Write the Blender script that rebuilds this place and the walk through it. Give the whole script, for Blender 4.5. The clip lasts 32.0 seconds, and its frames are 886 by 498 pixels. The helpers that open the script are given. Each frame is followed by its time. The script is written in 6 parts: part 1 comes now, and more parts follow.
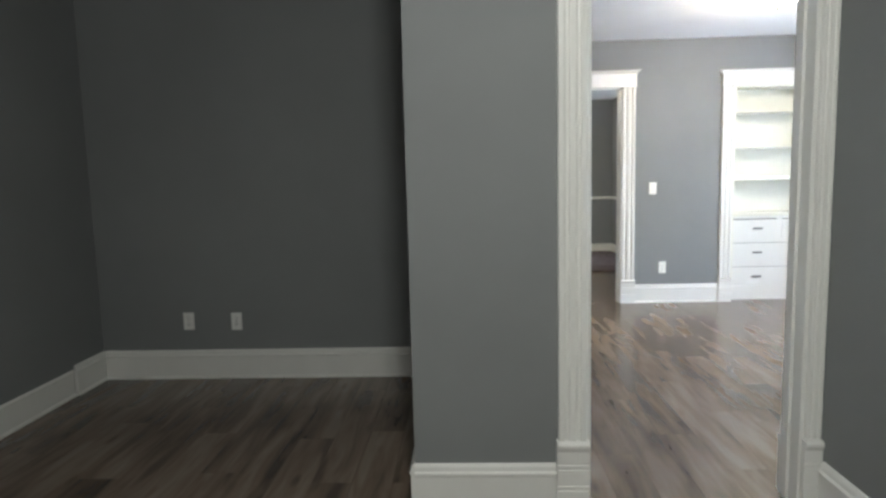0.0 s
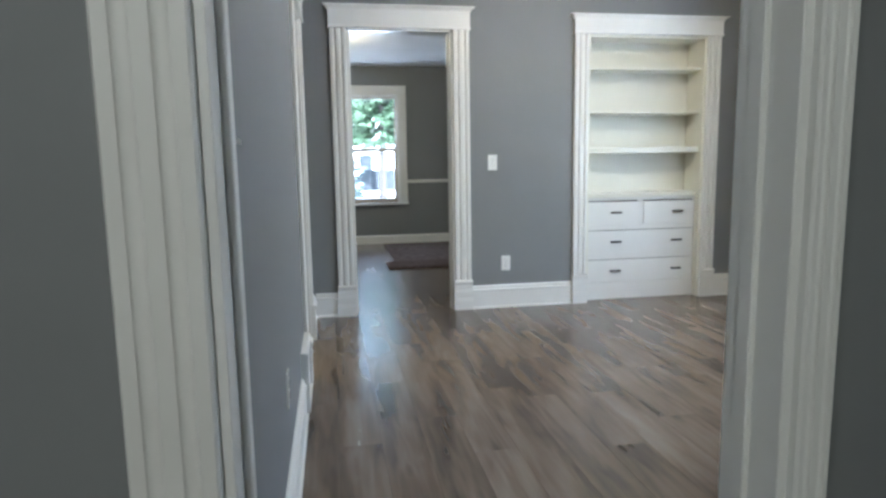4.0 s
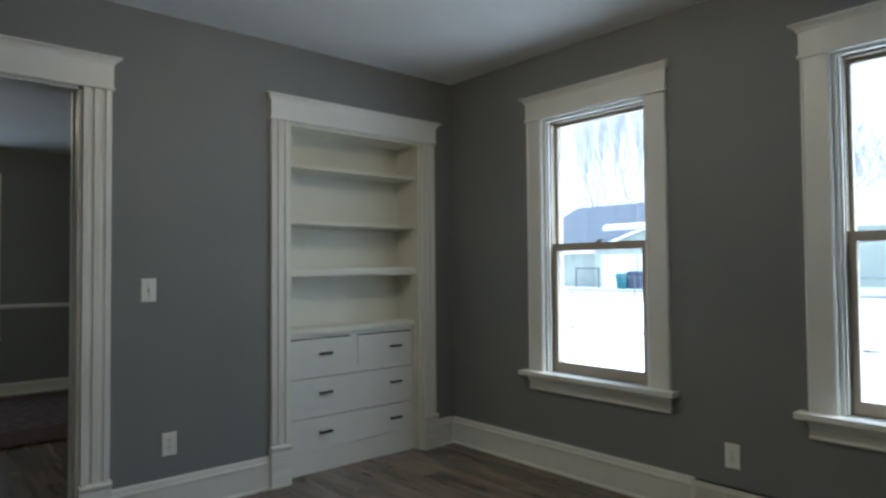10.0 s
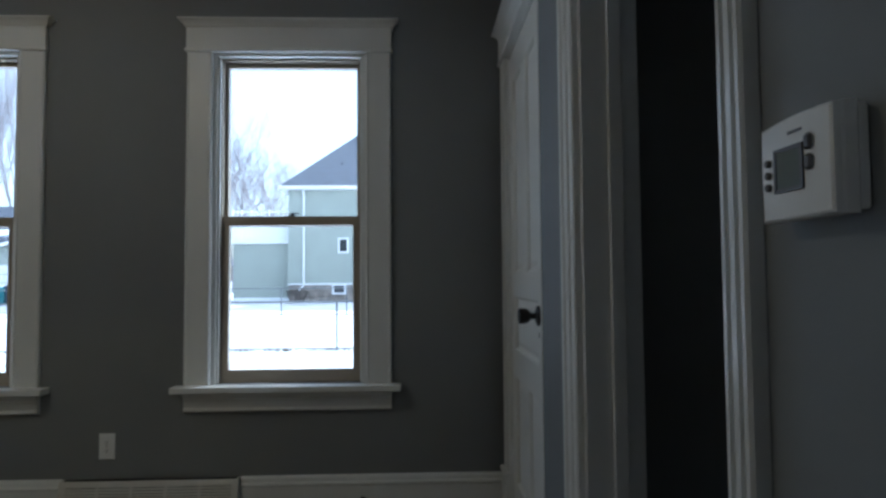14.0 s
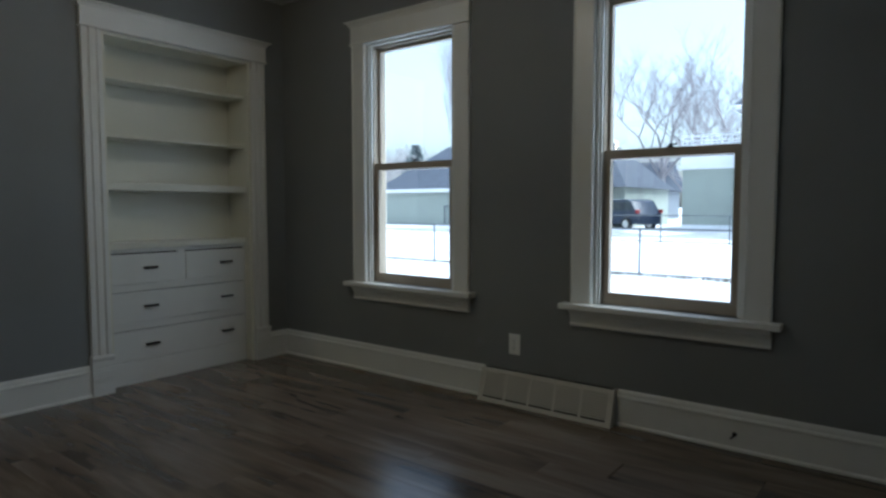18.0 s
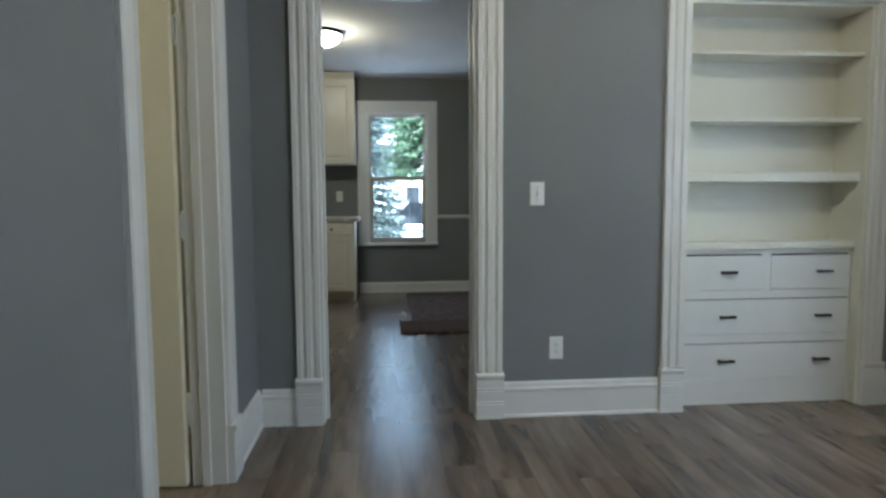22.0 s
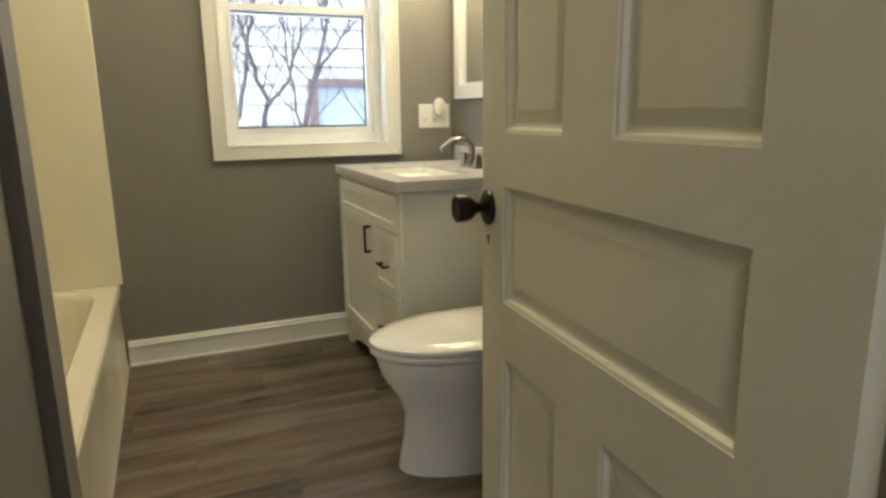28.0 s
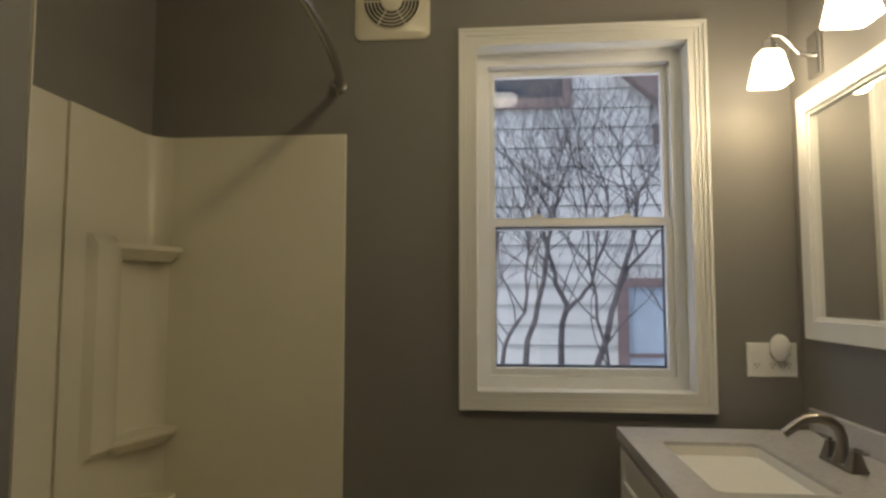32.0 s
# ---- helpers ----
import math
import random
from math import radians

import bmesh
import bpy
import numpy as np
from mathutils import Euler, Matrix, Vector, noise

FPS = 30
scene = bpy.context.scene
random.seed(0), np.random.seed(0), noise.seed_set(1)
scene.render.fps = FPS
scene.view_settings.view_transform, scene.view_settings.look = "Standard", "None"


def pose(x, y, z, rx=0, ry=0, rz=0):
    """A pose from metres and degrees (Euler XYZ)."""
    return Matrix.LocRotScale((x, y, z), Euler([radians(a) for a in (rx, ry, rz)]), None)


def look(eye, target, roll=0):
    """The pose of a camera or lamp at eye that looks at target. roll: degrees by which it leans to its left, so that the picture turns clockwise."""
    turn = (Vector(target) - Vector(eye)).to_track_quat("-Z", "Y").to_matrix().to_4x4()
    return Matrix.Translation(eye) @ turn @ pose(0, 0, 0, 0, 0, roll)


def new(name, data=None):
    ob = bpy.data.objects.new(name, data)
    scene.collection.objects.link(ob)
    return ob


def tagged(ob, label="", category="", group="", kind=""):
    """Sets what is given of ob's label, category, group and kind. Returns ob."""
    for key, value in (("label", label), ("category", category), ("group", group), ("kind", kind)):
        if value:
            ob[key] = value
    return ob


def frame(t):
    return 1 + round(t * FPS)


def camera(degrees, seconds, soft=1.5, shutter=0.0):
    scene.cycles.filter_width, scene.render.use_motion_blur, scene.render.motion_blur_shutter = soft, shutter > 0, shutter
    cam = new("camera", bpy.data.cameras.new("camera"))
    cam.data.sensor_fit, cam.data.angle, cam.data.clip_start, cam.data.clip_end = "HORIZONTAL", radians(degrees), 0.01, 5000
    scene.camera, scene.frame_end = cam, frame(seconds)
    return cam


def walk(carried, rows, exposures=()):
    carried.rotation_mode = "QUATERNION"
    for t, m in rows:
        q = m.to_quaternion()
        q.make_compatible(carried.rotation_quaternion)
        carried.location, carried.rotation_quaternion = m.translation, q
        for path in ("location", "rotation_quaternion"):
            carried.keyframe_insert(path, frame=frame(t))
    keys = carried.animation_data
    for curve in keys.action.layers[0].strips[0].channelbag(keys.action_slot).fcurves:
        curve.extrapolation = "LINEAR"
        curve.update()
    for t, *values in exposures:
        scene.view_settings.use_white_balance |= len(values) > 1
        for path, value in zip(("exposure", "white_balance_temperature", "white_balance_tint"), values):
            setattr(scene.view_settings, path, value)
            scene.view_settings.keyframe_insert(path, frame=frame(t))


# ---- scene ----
cam = camera(70.1, 32.0, soft=2.7)
PATH = [
    (0, (-0.407, -6.486, 1.35), (-0.489, -4.501, 1.119), -1.4),
    (0.5, (-0.299, -6.287, 1.332), (-0.283, -4.306, 1.06), -1.4),
    (1, (-0.209, -6.079, 1.319), (-0.057, -4.106, 1.028), -1.3),
    (1.5, (-0.1, -5.879, 1.297), (0.174, -3.921, 0.994), -1.2),
    (2, (-0.018, -5.689, 1.179), (0.303, -3.734, 0.908), -1.2),
    (2.5, (0.018, -5.488, 1.169), (0.364, -3.537, 0.895), -1.4),
    (3, (0.068, -5.259, 1.175), (0.426, -3.31, 0.901), -1.2),
    (3.5, (0.146, -5.071, 1.175), (0.5, -3.122, 0.902), -1.1),
    (5.5, (0.295, -4.315, 1.223), (0.565, -2.351, 0.96), -0.9),
    (6, (0.344, -4.112, 1.248), (0.599, -2.142, 1.012), -1.0),
    (6.5, (0.384, -3.932, 1.262), (0.622, -1.953, 1.101), -0.9),
    (7, (0.419, -3.791, 1.274), (0.663, -1.807, 1.205), -0.9),
    (7.5, (0.441, -3.671, 1.286), (0.79, -1.702, 1.291), -0.7),
    (8, (0.449, -3.599, 1.281), (0.995, -1.675, 1.327), -0.6),
    (8.5, (0.421, -3.547, 1.283), (1.184, -1.699, 1.336), -0.5),
    (9, (0.417, -3.503, 1.285), (1.391, -1.757, 1.34), -0.5),
    (9.5, (0.426, -3.468, 1.279), (1.575, -1.832, 1.336), -0.5),
    (10, (0.449, -3.463, 1.271), (1.768, -1.96, 1.331), -0.5),
    (10.5, (0.441, -3.452, 1.264), (1.943, -2.134, 1.329), -0.5),
    (11, (0.429, -3.429, 1.218), (2.109, -2.349, 1.304), -0.1),
    (11.5, (0.439, -3.431, 1.198), (2.249, -2.587, 1.296), -0.0),
    (12, (0.458, -3.441, 1.181), (2.363, -2.842, 1.287), -0.1),
    (12.5, (0.478, -3.452, 1.161), (2.444, -3.106, 1.276), -0.2),
    (13, (0.503, -3.435, 1.156), (2.497, -3.332, 1.27), -0.3),
    (13.5, (0.527, -3.463, 1.131), (2.523, -3.516, 1.248), -0.4),
    (15.5, (0.509, -3.653, 1.046), (2.508, -3.695, 1.08), -0.4),
    (16, (0.495, -3.699, 1.032), (2.483, -3.485, 1.051), -0.4),
    (16.5, (0.468, -3.765, 1.064), (2.412, -3.295, 1.026), -0.2),
    (17, (0.474, -3.823, 1.099), (2.346, -3.124, 1.012), -0.2),
    (17.5, (0.469, -3.87, 1.12), (2.2, -2.876, 1.005), -0.1),
    (18, (0.476, -3.902, 1.125), (2.059, -2.687, 0.992), -0.0),
    (18.5, (0.477, -3.889, 1.139), (1.922, -2.514, 0.998), -0.0),
    (19, (0.495, -3.851, 1.139), (1.775, -2.32, 0.996), 0.0),
    (19.5, (0.494, -3.815, 1.144), (1.617, -2.167, 0.998), 0.0),
    (20, (0.524, -3.739, 1.145), (1.482, -1.99, 0.995), 0.1),
    (20.5, (0.549, -3.611, 1.149), (1.366, -1.792, 0.991), 0.0),
    (21, (0.579, -3.48, 1.148), (1.215, -1.59, 0.989), -0.1),
    (21.5, (0.638, -3.349, 1.143), (1.06, -1.401, 0.978), -0.3),
    (22, (0.682, -3.204, 1.162), (0.862, -1.219, 0.994), -0.3),
    (22.5, (0.74, -3.028, 1.141), (0.609, -1.039, 0.976), -0.5),
    (23, (0.788, -2.833, 1.122), (0.467, -0.866, 0.954), -0.3),
    (23.5, (0.818, -2.637, 1.128), (0.328, -0.706, 0.957), -0.5),
    (24, (0.827, -2.45, 1.095), (0.116, -0.593, 0.882), -0.6),
    (24.5, (0.844, -2.257, 1.066), (-0.084, -0.508, 0.784), -0.7),
    (25, (0.819, -2.109, 1.022), (-0.334, -0.512, 0.672), -0.6),
    (25.5, (0.757, -1.917, 1.018), (-0.581, -0.487, 0.61), -0.5),
    (26, (0.691, -1.759, 1.018), (-0.787, -0.478, 0.598), -0.4),
    (26.5, (0.621, -1.607, 1.048), (-0.99, -0.499, 0.626), -0.3),
    (28.5, (-0.002, -1.095, 1.163), (-1.833, -0.395, 0.763), -0.8),
    (29, (-0.193, -1.002, 1.186), (-2.061, -0.384, 0.828), -0.7),
    (29.5, (-0.37, -0.915, 1.194), (-2.269, -0.369, 0.886), -0.8),
    (30, (-0.537, -0.875, 1.22), (-2.459, -0.375, 0.976), -0.7),
    (30.5, (-0.594, -0.831, 1.274), (-2.548, -0.426, 1.146), -0.6),
    (31, (-0.605, -0.84, 1.31), (-2.591, -0.608, 1.306), -0.2),
    (31.5, (-0.599, -0.842, 1.322), (-2.597, -0.82, 1.422), -0.1),
    (32, (-0.577, -0.845, 1.351), (-2.563, -1.028, 1.497), -0.0),
]
EXPOSURES = [
    (0.0, 4.86, 5500, 6), (2.0, 4.62, 5400, 5), (3.0, 4.42, 5300, 5), (5.5, 4.10, 5260, 1), (7.0, 3.82, 5310, 0), (8.0, 3.52, 5360, 0), (9.0, 3.00, 5450, 0), (10.0, 2.57, 5400, 0),
    (12.0, 1.66, 5200, 3), (13.5, 1.76, 5200, 3), (15.4, 2.22, 5200, 0), (16.4, 1.72, 5300, 0), (17.0, 1.67, 5350, 0), (19.0, 1.65, 5380, 0), (20.0, 2.12, 5200, 0), (21.0, 2.77, 5250, 0), (22.0, 3.37, 5280, 0),
    (23.0, 3.60, 5200, 1), (25.0, 3.70, 5120, 3), (26.0, 3.62, 5300, 4), (29.0, 2.72, 6050, 9), (30.0, 2.35, 6100, 11), (31.0, 1.80, 5950, 13), (32.0, 1.45, 5900, 13),
]
walk(cam, [(t, look(eye, target, roll)) for t, eye, target, roll in PATH], EXPOSURES)


# ---- world, sun, lamps ----
world = bpy.data.worlds.new("world")
scene.world = world
world.use_nodes = True
wn = world.node_tree
for n in list(wn.nodes):
    wn.nodes.remove(n)
w_out = wn.nodes.new("ShaderNodeOutputWorld")
w_bg = wn.nodes.new("ShaderNodeBackground")
w_hs = wn.nodes.new("ShaderNodeHueSaturation")
w_sky = wn.nodes.new("ShaderNodeTexSky")
w_sky.sky_type = "NISHITA"
w_sky.sun_disc = False
w_sky.sun_elevation, w_sky.sun_rotation = radians(62), radians(170)
w_sky.dust_density, w_sky.air_density = 4.0, 1.0
w_hs.inputs["Saturation"].default_value = 0.58
w_bg.inputs["Strength"].default_value = 0.15
wn.links.new(w_sky.outputs[0], w_hs.inputs["Color"])
wn.links.new(w_hs.outputs[0], w_bg.inputs["Color"])
wn.links.new(w_bg.outputs[0], w_out.inputs["Surface"])


def lamp(name, kind, energy, color, m, **settings):
    data = bpy.data.lights.new(name, kind)
    data.energy, data.color = energy, color
    for key, value in settings.items():
        if key == "size":
            data.size = value
        elif key == "size_y":
            data.shape, data.size_y = "RECTANGLE", value
        elif key == "angle":
            data.angle = value
        elif key == "radius":
            data.shadow_soft_size = value
    ob = new(name, data)
    ob.matrix_world = m
    return ob


# overcast sun, high behind the street
lamp("sun", "SUN", 1.0, (1.0, 0.97, 0.93), look((5, -6, 16), (3, 2, 0)), angle=radians(25))
# lit bulbs
lamp("start_bulb", "POINT", 2.9, (1.0, 0.90, 0.74), pose(-0.3, -6.2, 2.56), radius=0.13)
WARM = (1.0, 0.78, 0.42)
lamp("dining_bulb", "POINT", 1.9, (1.0, 0.62, 0.25), pose(1.87, -1.63, 2.55), radius=0.11)
lamp("kitchen_bulb", "POINT", 1.9, (1.0, 0.72, 0.36), pose(0.17, 2.35, 2.48), radius=0.12)
lamp("sconce_bulb", "POINT", 0.68, WARM, pose(-2.75, 0.055, 2.06), radius=0.04)
lamp("sconce_bulb", "POINT", 0.68, WARM, pose(-2.25, 0.055, 2.06), radius=0.04)

lamp("bath_bulb", "POINT", 3.3, (1.0, 0.77, 0.30), pose(-1.65, -0.84, 2.578), radius=0.03)

# sampling guides for the sky in the four window openings
for eye, target, w, h in (((3.70, -1.243, 1.412), (2, -1.243, 1.412), 0.72, 1.58), ((3.70, -2.884, 1.412), (2, -2.884, 1.412), 0.72, 1.58),
                          ((0.832, 4.55, 1.374), (0.832, 2, 1.374), 0.71, 1.53), ((-3.10, -0.542, 1.651), (-1, -0.542, 1.651), 0.80, 1.32)):
    sky = lamp("window_daylight", "AREA", 1.0, (1.0, 1.0, 1.0), look(eye, target), size=w, size_y=h)
    sky.data.cycles.is_portal = True


# ---- materials ----
def material(name, color, rough=0.5, metal=0.0, spec=0.5, bump=0.0, bump_scale=60.0, vary=0.0, vary_scale=3.0, stretch=(1, 1, 1), coat=0.0):
    m = bpy.data.materials.new(name)
    m.use_nodes = True
    nt = m.node_tree
    b = nt.nodes["Principled BSDF"]
    b.inputs["Base Color"].default_value = (*color, 1)
    b.inputs["Roughness"].default_value, b.inputs["Metallic"].default_value = rough, metal
    b.inputs["Specular IOR Level"].default_value = spec
    b.inputs["Coat Weight"].default_value = coat
    if vary or bump:
        tc = nt.nodes.new("ShaderNodeTexCoord")
        mp = nt.nodes.new("ShaderNodeMapping")
        mp.inputs["Scale"].default_value = stretch
        nt.links.new(tc.outputs["Object"], mp.inputs["Vector"])
    if vary:
        n1 = nt.nodes.new("ShaderNodeTexNoise")
        n1.inputs["Scale"].default_value, n1.inputs["Detail"].default_value = vary_scale, 6
        nt.links.new(mp.outputs[0], n1.inputs["Vector"])
        mr = nt.nodes.new("ShaderNodeMapRange")
        mr.inputs["From Min"].default_value, mr.inputs["From Max"].default_value = 0.3, 0.7
        mr.inputs["To Min"].default_value, mr.inputs["To Max"].default_value = 1 - vary, 1 + vary
        nt.links.new(n1.outputs["Fac"], mr.inputs["Value"])
        mx = nt.nodes.new("ShaderNodeVectorMath")
        mx.operation = "SCALE"
        mx.inputs[0].default_value = color
        nt.links.new(mr.outputs[0], mx.inputs["Scale"])
        nt.links.new(mx.outputs[0], b.inputs["Base Color"])
        rr = nt.nodes.new("ShaderNodeMapRange")
        rr.inputs["To Min"].default_value, rr.inputs["To Max"].default_value = max(0.02, rough - 0.08), min(1, rough + 0.08)
        nt.links.new(n1.outputs["Fac"], rr.inputs["Value"])
        nt.links.new(rr.outputs[0], b.inputs["Roughness"])
    if bump:
        n2 = nt.nodes.new("ShaderNodeTexNoise")
        n2.inputs["Scale"].default_value, n2.inputs["Detail"].default_value = bump_scale, 4
        nt.links.new(mp.outputs[0], n2.inputs["Vector"])
        bp = nt.nodes.new("ShaderNodeBump")
        bp.inputs["Strength"].default_value, bp.inputs["Distance"].default_value = bump, 0.002
        nt.links.new(n2.outputs["Fac"], bp.inputs["Height"])
        nt.links.new(bp.outputs[0], b.inputs["Normal"])
    return m


def wood_floor():
    m = bpy.data.materials.new("vinyl_plank")
    m.use_nodes = True
    nt = m.node_tree
    N, L = nt.nodes.new, nt.links.new
    b = nt.nodes["Principled BSDF"]
    tc, info, mp = N("ShaderNodeTexCoord"), N("ShaderNodeObjectInfo"), N("ShaderNodeMapping")
    off = N("ShaderNodeVectorMath")
    off.operation = "SCALE"
    off.inputs[0].default_value = (37.0, 91.0, 13.0)
    L(info.outputs["Random"], off.inputs["Scale"])
    add = N("ShaderNodeVectorMath")
    L(tc.outputs["Object"], add.inputs[0])
    L(off.outputs[0], add.inputs[1])
    mp.inputs["Scale"].default_value = (8.0, 1.15, 8.0)
    L(add.outputs[0], mp.inputs["Vector"])
    # slow wander of the grain
    warp = N("ShaderNodeTexNoise")
    warp.inputs["Scale"].default_value = 1.3
    L(mp.outputs[0], warp.inputs["Vector"])
    mixv = N("ShaderNodeVectorMath")
    mixv.operation = "MULTIPLY_ADD"
    mixv.inputs[1].default_value = (1.2, 1.2, 1.2)
    L(warp.outputs["Color"], mixv.inputs[0])
    L(mp.outputs[0], mixv.inputs[2])
    g1 = N("ShaderNodeTexNoise")
    g1.inputs["Scale"].default_value, g1.inputs["Detail"].default_value, g1.inputs["Roughness"].default_value = 1.1, 2.5, 0.5
    L(mixv.outputs[0], g1.inputs["Vector"])
    fine = N("ShaderNodeMapping")
    fine.inputs["Scale"].default_value = (60.0, 3.0, 60.0)
    L(add.outputs[0], fine.inputs["Vector"])
    g2 = N("ShaderNodeTexNoise")
    g2.inputs["Scale"].default_value, g2.inputs["Detail"].default_value = 1.0, 3
    L(fine.outputs[0], g2.inputs["Vector"])
    # cathedral figure: contour lines of a slow stretched noise
    slow = N("ShaderNodeMapping")
    slow.inputs["Scale"].default_value = (5.0, 0.55, 5.0)
    L(add.outputs[0], slow.inputs["Vector"])
    g3 = N("ShaderNodeTexNoise")
    g3.inputs["Scale"].default_value, g3.inputs["Detail"].default_value = 1.0, 1.5
    L(slow.outputs[0], g3.inputs["Vector"])
    many = N("ShaderNodeMath")
    many.operation = "MULTIPLY"
    many.inputs[1].default_value = 30.0
    L(g3.outputs["Fac"], many.inputs[0])
    wave = N("ShaderNodeMath")
    wave.operation = "SINE"
    L(many.outputs[0], wave.inputs[0])
    ramp = N("ShaderNodeValToRGB")
    cr = ramp.color_ramp
    cr.elements[0].position, cr.elements[0].color = 0.29, (0.062, 0.047, 0.035, 1)
    cr.elements[1].position, cr.elements[1].color = 0.74, (0.200, 0.163, 0.125, 1)
    e = cr.elements.new(0.5)
    e.color = (0.131, 0.099, 0.073, 1)
    # knots
    vo = N("ShaderNodeTexVoronoi")
    vo.inputs["Scale"].default_value = 1.0
    km = N("ShaderNodeMapping")
    km.inputs["Scale"].default_value = (5.0, 1.6, 5.0)
    L(add.outputs[0], km.inputs["Vector"])
    L(km.outputs[0], vo.inputs["Vector"])
    kr = N("ShaderNodeMapRange")
    kr.inputs["From Min"].default_value, kr.inputs["From Max"].default_value = 0.04, 0.13
    kr.inputs["To Min"].default_value, kr.inputs["To Max"].default_value = 0.20, 0.0
    L(vo.outputs["Distance"], kr.inputs["Value"])
    s1 = N("ShaderNodeMath")
    s1.operation = "MULTIPLY_ADD"
    s1.inputs[1].default_value = 0.15
    L(g2.outputs["Fac"], s1.inputs[0])
    L(g1.outputs["Fac"], s1.inputs[2])
    s2 = N("ShaderNodeMath")
    s2.operation = "SUBTRACT"
    L(s1.outputs[0], s2.inputs[0])
    L(kr.outputs[0], s2.inputs[1])
    tone = N("ShaderNodeMapRange")
    tone.inputs["To Min"].default_value, tone.inputs["To Max"].default_value = -0.13, -0.01
    L(info.outputs["Random"], tone.inputs["Value"])
    s3 = N("ShaderNodeMath")
    L(s2.outputs[0], s3.inputs[0])
    L(tone.outputs[0], s3.inputs[1])
    s4 = N("ShaderNodeMath")
    s4.operation = "MULTIPLY_ADD"
    s4.inputs[1].default_value = 0.03
    L(wave.outputs[0], s4.inputs[0])
    L(s3.outputs[0], s4.inputs[2])
    L(s4.outputs[0], ramp.inputs["Fac"])
    b.inputs["Specular IOR Level"].default_value = 0.62
    L(ramp.outputs["Color"], b.inputs["Base Color"])
    rg = N("ShaderNodeMapRange")
    rg.inputs["To Min"].default_value, rg.inputs["To Max"].default_value = 0.19, 0.30
    L(g1.outputs["Fac"], rg.inputs["Value"])
    L(rg.outputs[0], b.inputs["Roughness"])
    return m


def glass_pane():
    m = bpy.data.materials.new("window_glass")
    m.use_nodes = True
    nt = m.node_tree
    nt.nodes.remove(nt.nodes["Principled BSDF"])
    fr, pw, am, tr, gl, mx = (nt.nodes.new("ShaderNode" + k) for k in ("LayerWeight", "Math", "Math", "BsdfTransparent", "BsdfGlossy", "MixShader"))
    fr.inputs["Blend"].default_value = 0.5
    pw.operation, am.operation = "POWER", "MULTIPLY_ADD"
    pw.inputs[1].default_value, am.inputs[1].default_value, am.inputs[2].default_value = 5.0, 0.96, 0.04
    nt.links.new(fr.outputs["Facing"], pw.inputs[0])
    nt.links.new(pw.outputs[0], am.inputs[0])
    tr.inputs["Color"].default_value = (0.94, 0.95, 0.95, 1)
    gl.inputs["Roughness"].default_value = 0.01
    nt.links.new(am.outputs[0], mx.inputs[0])
    nt.links.new(tr.outputs[0], mx.inputs[1])
    nt.links.new(gl.outputs[0], mx.inputs[2])
    nt.links.new(mx.outputs[0], nt.nodes["Material Output"].inputs["Surface"])
    return m


def glowing(name, color, strength):
    m = material(name, (0.9, 0.88, 0.82), 0.3)
    b = m.node_tree.nodes["Principled BSDF"]
    b.inputs["Emission Color"].default_value = (*color, 1)
    b.inputs["Emission Strength"].default_value = strength
    return m


PAINT = material("grey_wall_paint", (0.219, 0.226, 0.231), 0.62, spec=0.28, bump=0.12, bump_scale=220, vary=0.05, vary_scale=1.4)
TAUPE = material("taupe_wall_paint", (0.219, 0.208, 0.195), 0.55, bump=0.12, bump_scale=220, vary=0.05, vary_scale=1.4)
WHITE = material("white_trim_paint", (0.74, 0.74, 0.71), 0.33, bump=0.03, bump_scale=24, vary=0.015, vary_scale=4, stretch=(2, 2, 0.8))
DOORW = material("white_door_paint", (0.78, 0.77, 0.72), 0.33, bump=0.15, bump_scale=45, vary=0.03, vary_scale=6)
CREAM = material("cream_door_paint", (0.77, 0.735, 0.60), 0.33, bump=0.15, bump_scale=45, vary=0.03, vary_scale=6)
CEIL = material("white_ceiling_paint", (0.80, 0.80, 0.79), 0.85, bump=0.35, bump_scale=140, vary=0.03, vary_scale=2)
FLOOR = wood_floor()
SUBFLOOR = material("dark_underlay", (0.03, 0.025, 0.02), 0.8)
TAN = material("tan_vinyl_sash", (0.40, 0.345, 0.27), 0.4, vary=0.05, vary_scale=8)
VINYL = material("white_vinyl_sash", (0.78, 0.79, 0.80), 0.35, vary=0.02, vary_scale=6)
GLASS = glass_pane()
PLASTIC = material("white_plastic", (0.82, 0.82, 0.80), 0.16)
BLACK = material("black_metal", (0.008, 0.008, 0.009), 0.55, spec=0.25)
BRONZE = material("dark_bronze", (0.026, 0.021, 0.018), 0.30, metal=0.6)
DARK = material("dark_slot", (0.01, 0.01, 0.01), 0.6)
STEEL = material("brushed_nickel", (0.55, 0.53, 0.50), 0.25, metal=1.0, bump=0.1, bump_scale=200)
CHROME = material("chrome", (0.75, 0.75, 0.75), 0.08, metal=1.0)


# ---- building helpers ----
def thing(name, label, category, m=None, kind="", group=""):
    ob = new(name)
    ob.empty_display_size = 0.1
    if m is not None:
        ob.matrix_world = m
    return tagged(ob, label, category, group, kind)


def mesh_object(name, bm, mat, smooth=False):
    bmesh.ops.recalc_face_normals(bm, faces=bm.faces[:])
    me = bpy.data.meshes.new(name)
    bm.to_mesh(me)
    bm.free()
    me.materials.append(mat)
    if smooth:
        me.shade_smooth()
        me.set_sharp_from_angle(angle=radians(38))
    return new(name, me)


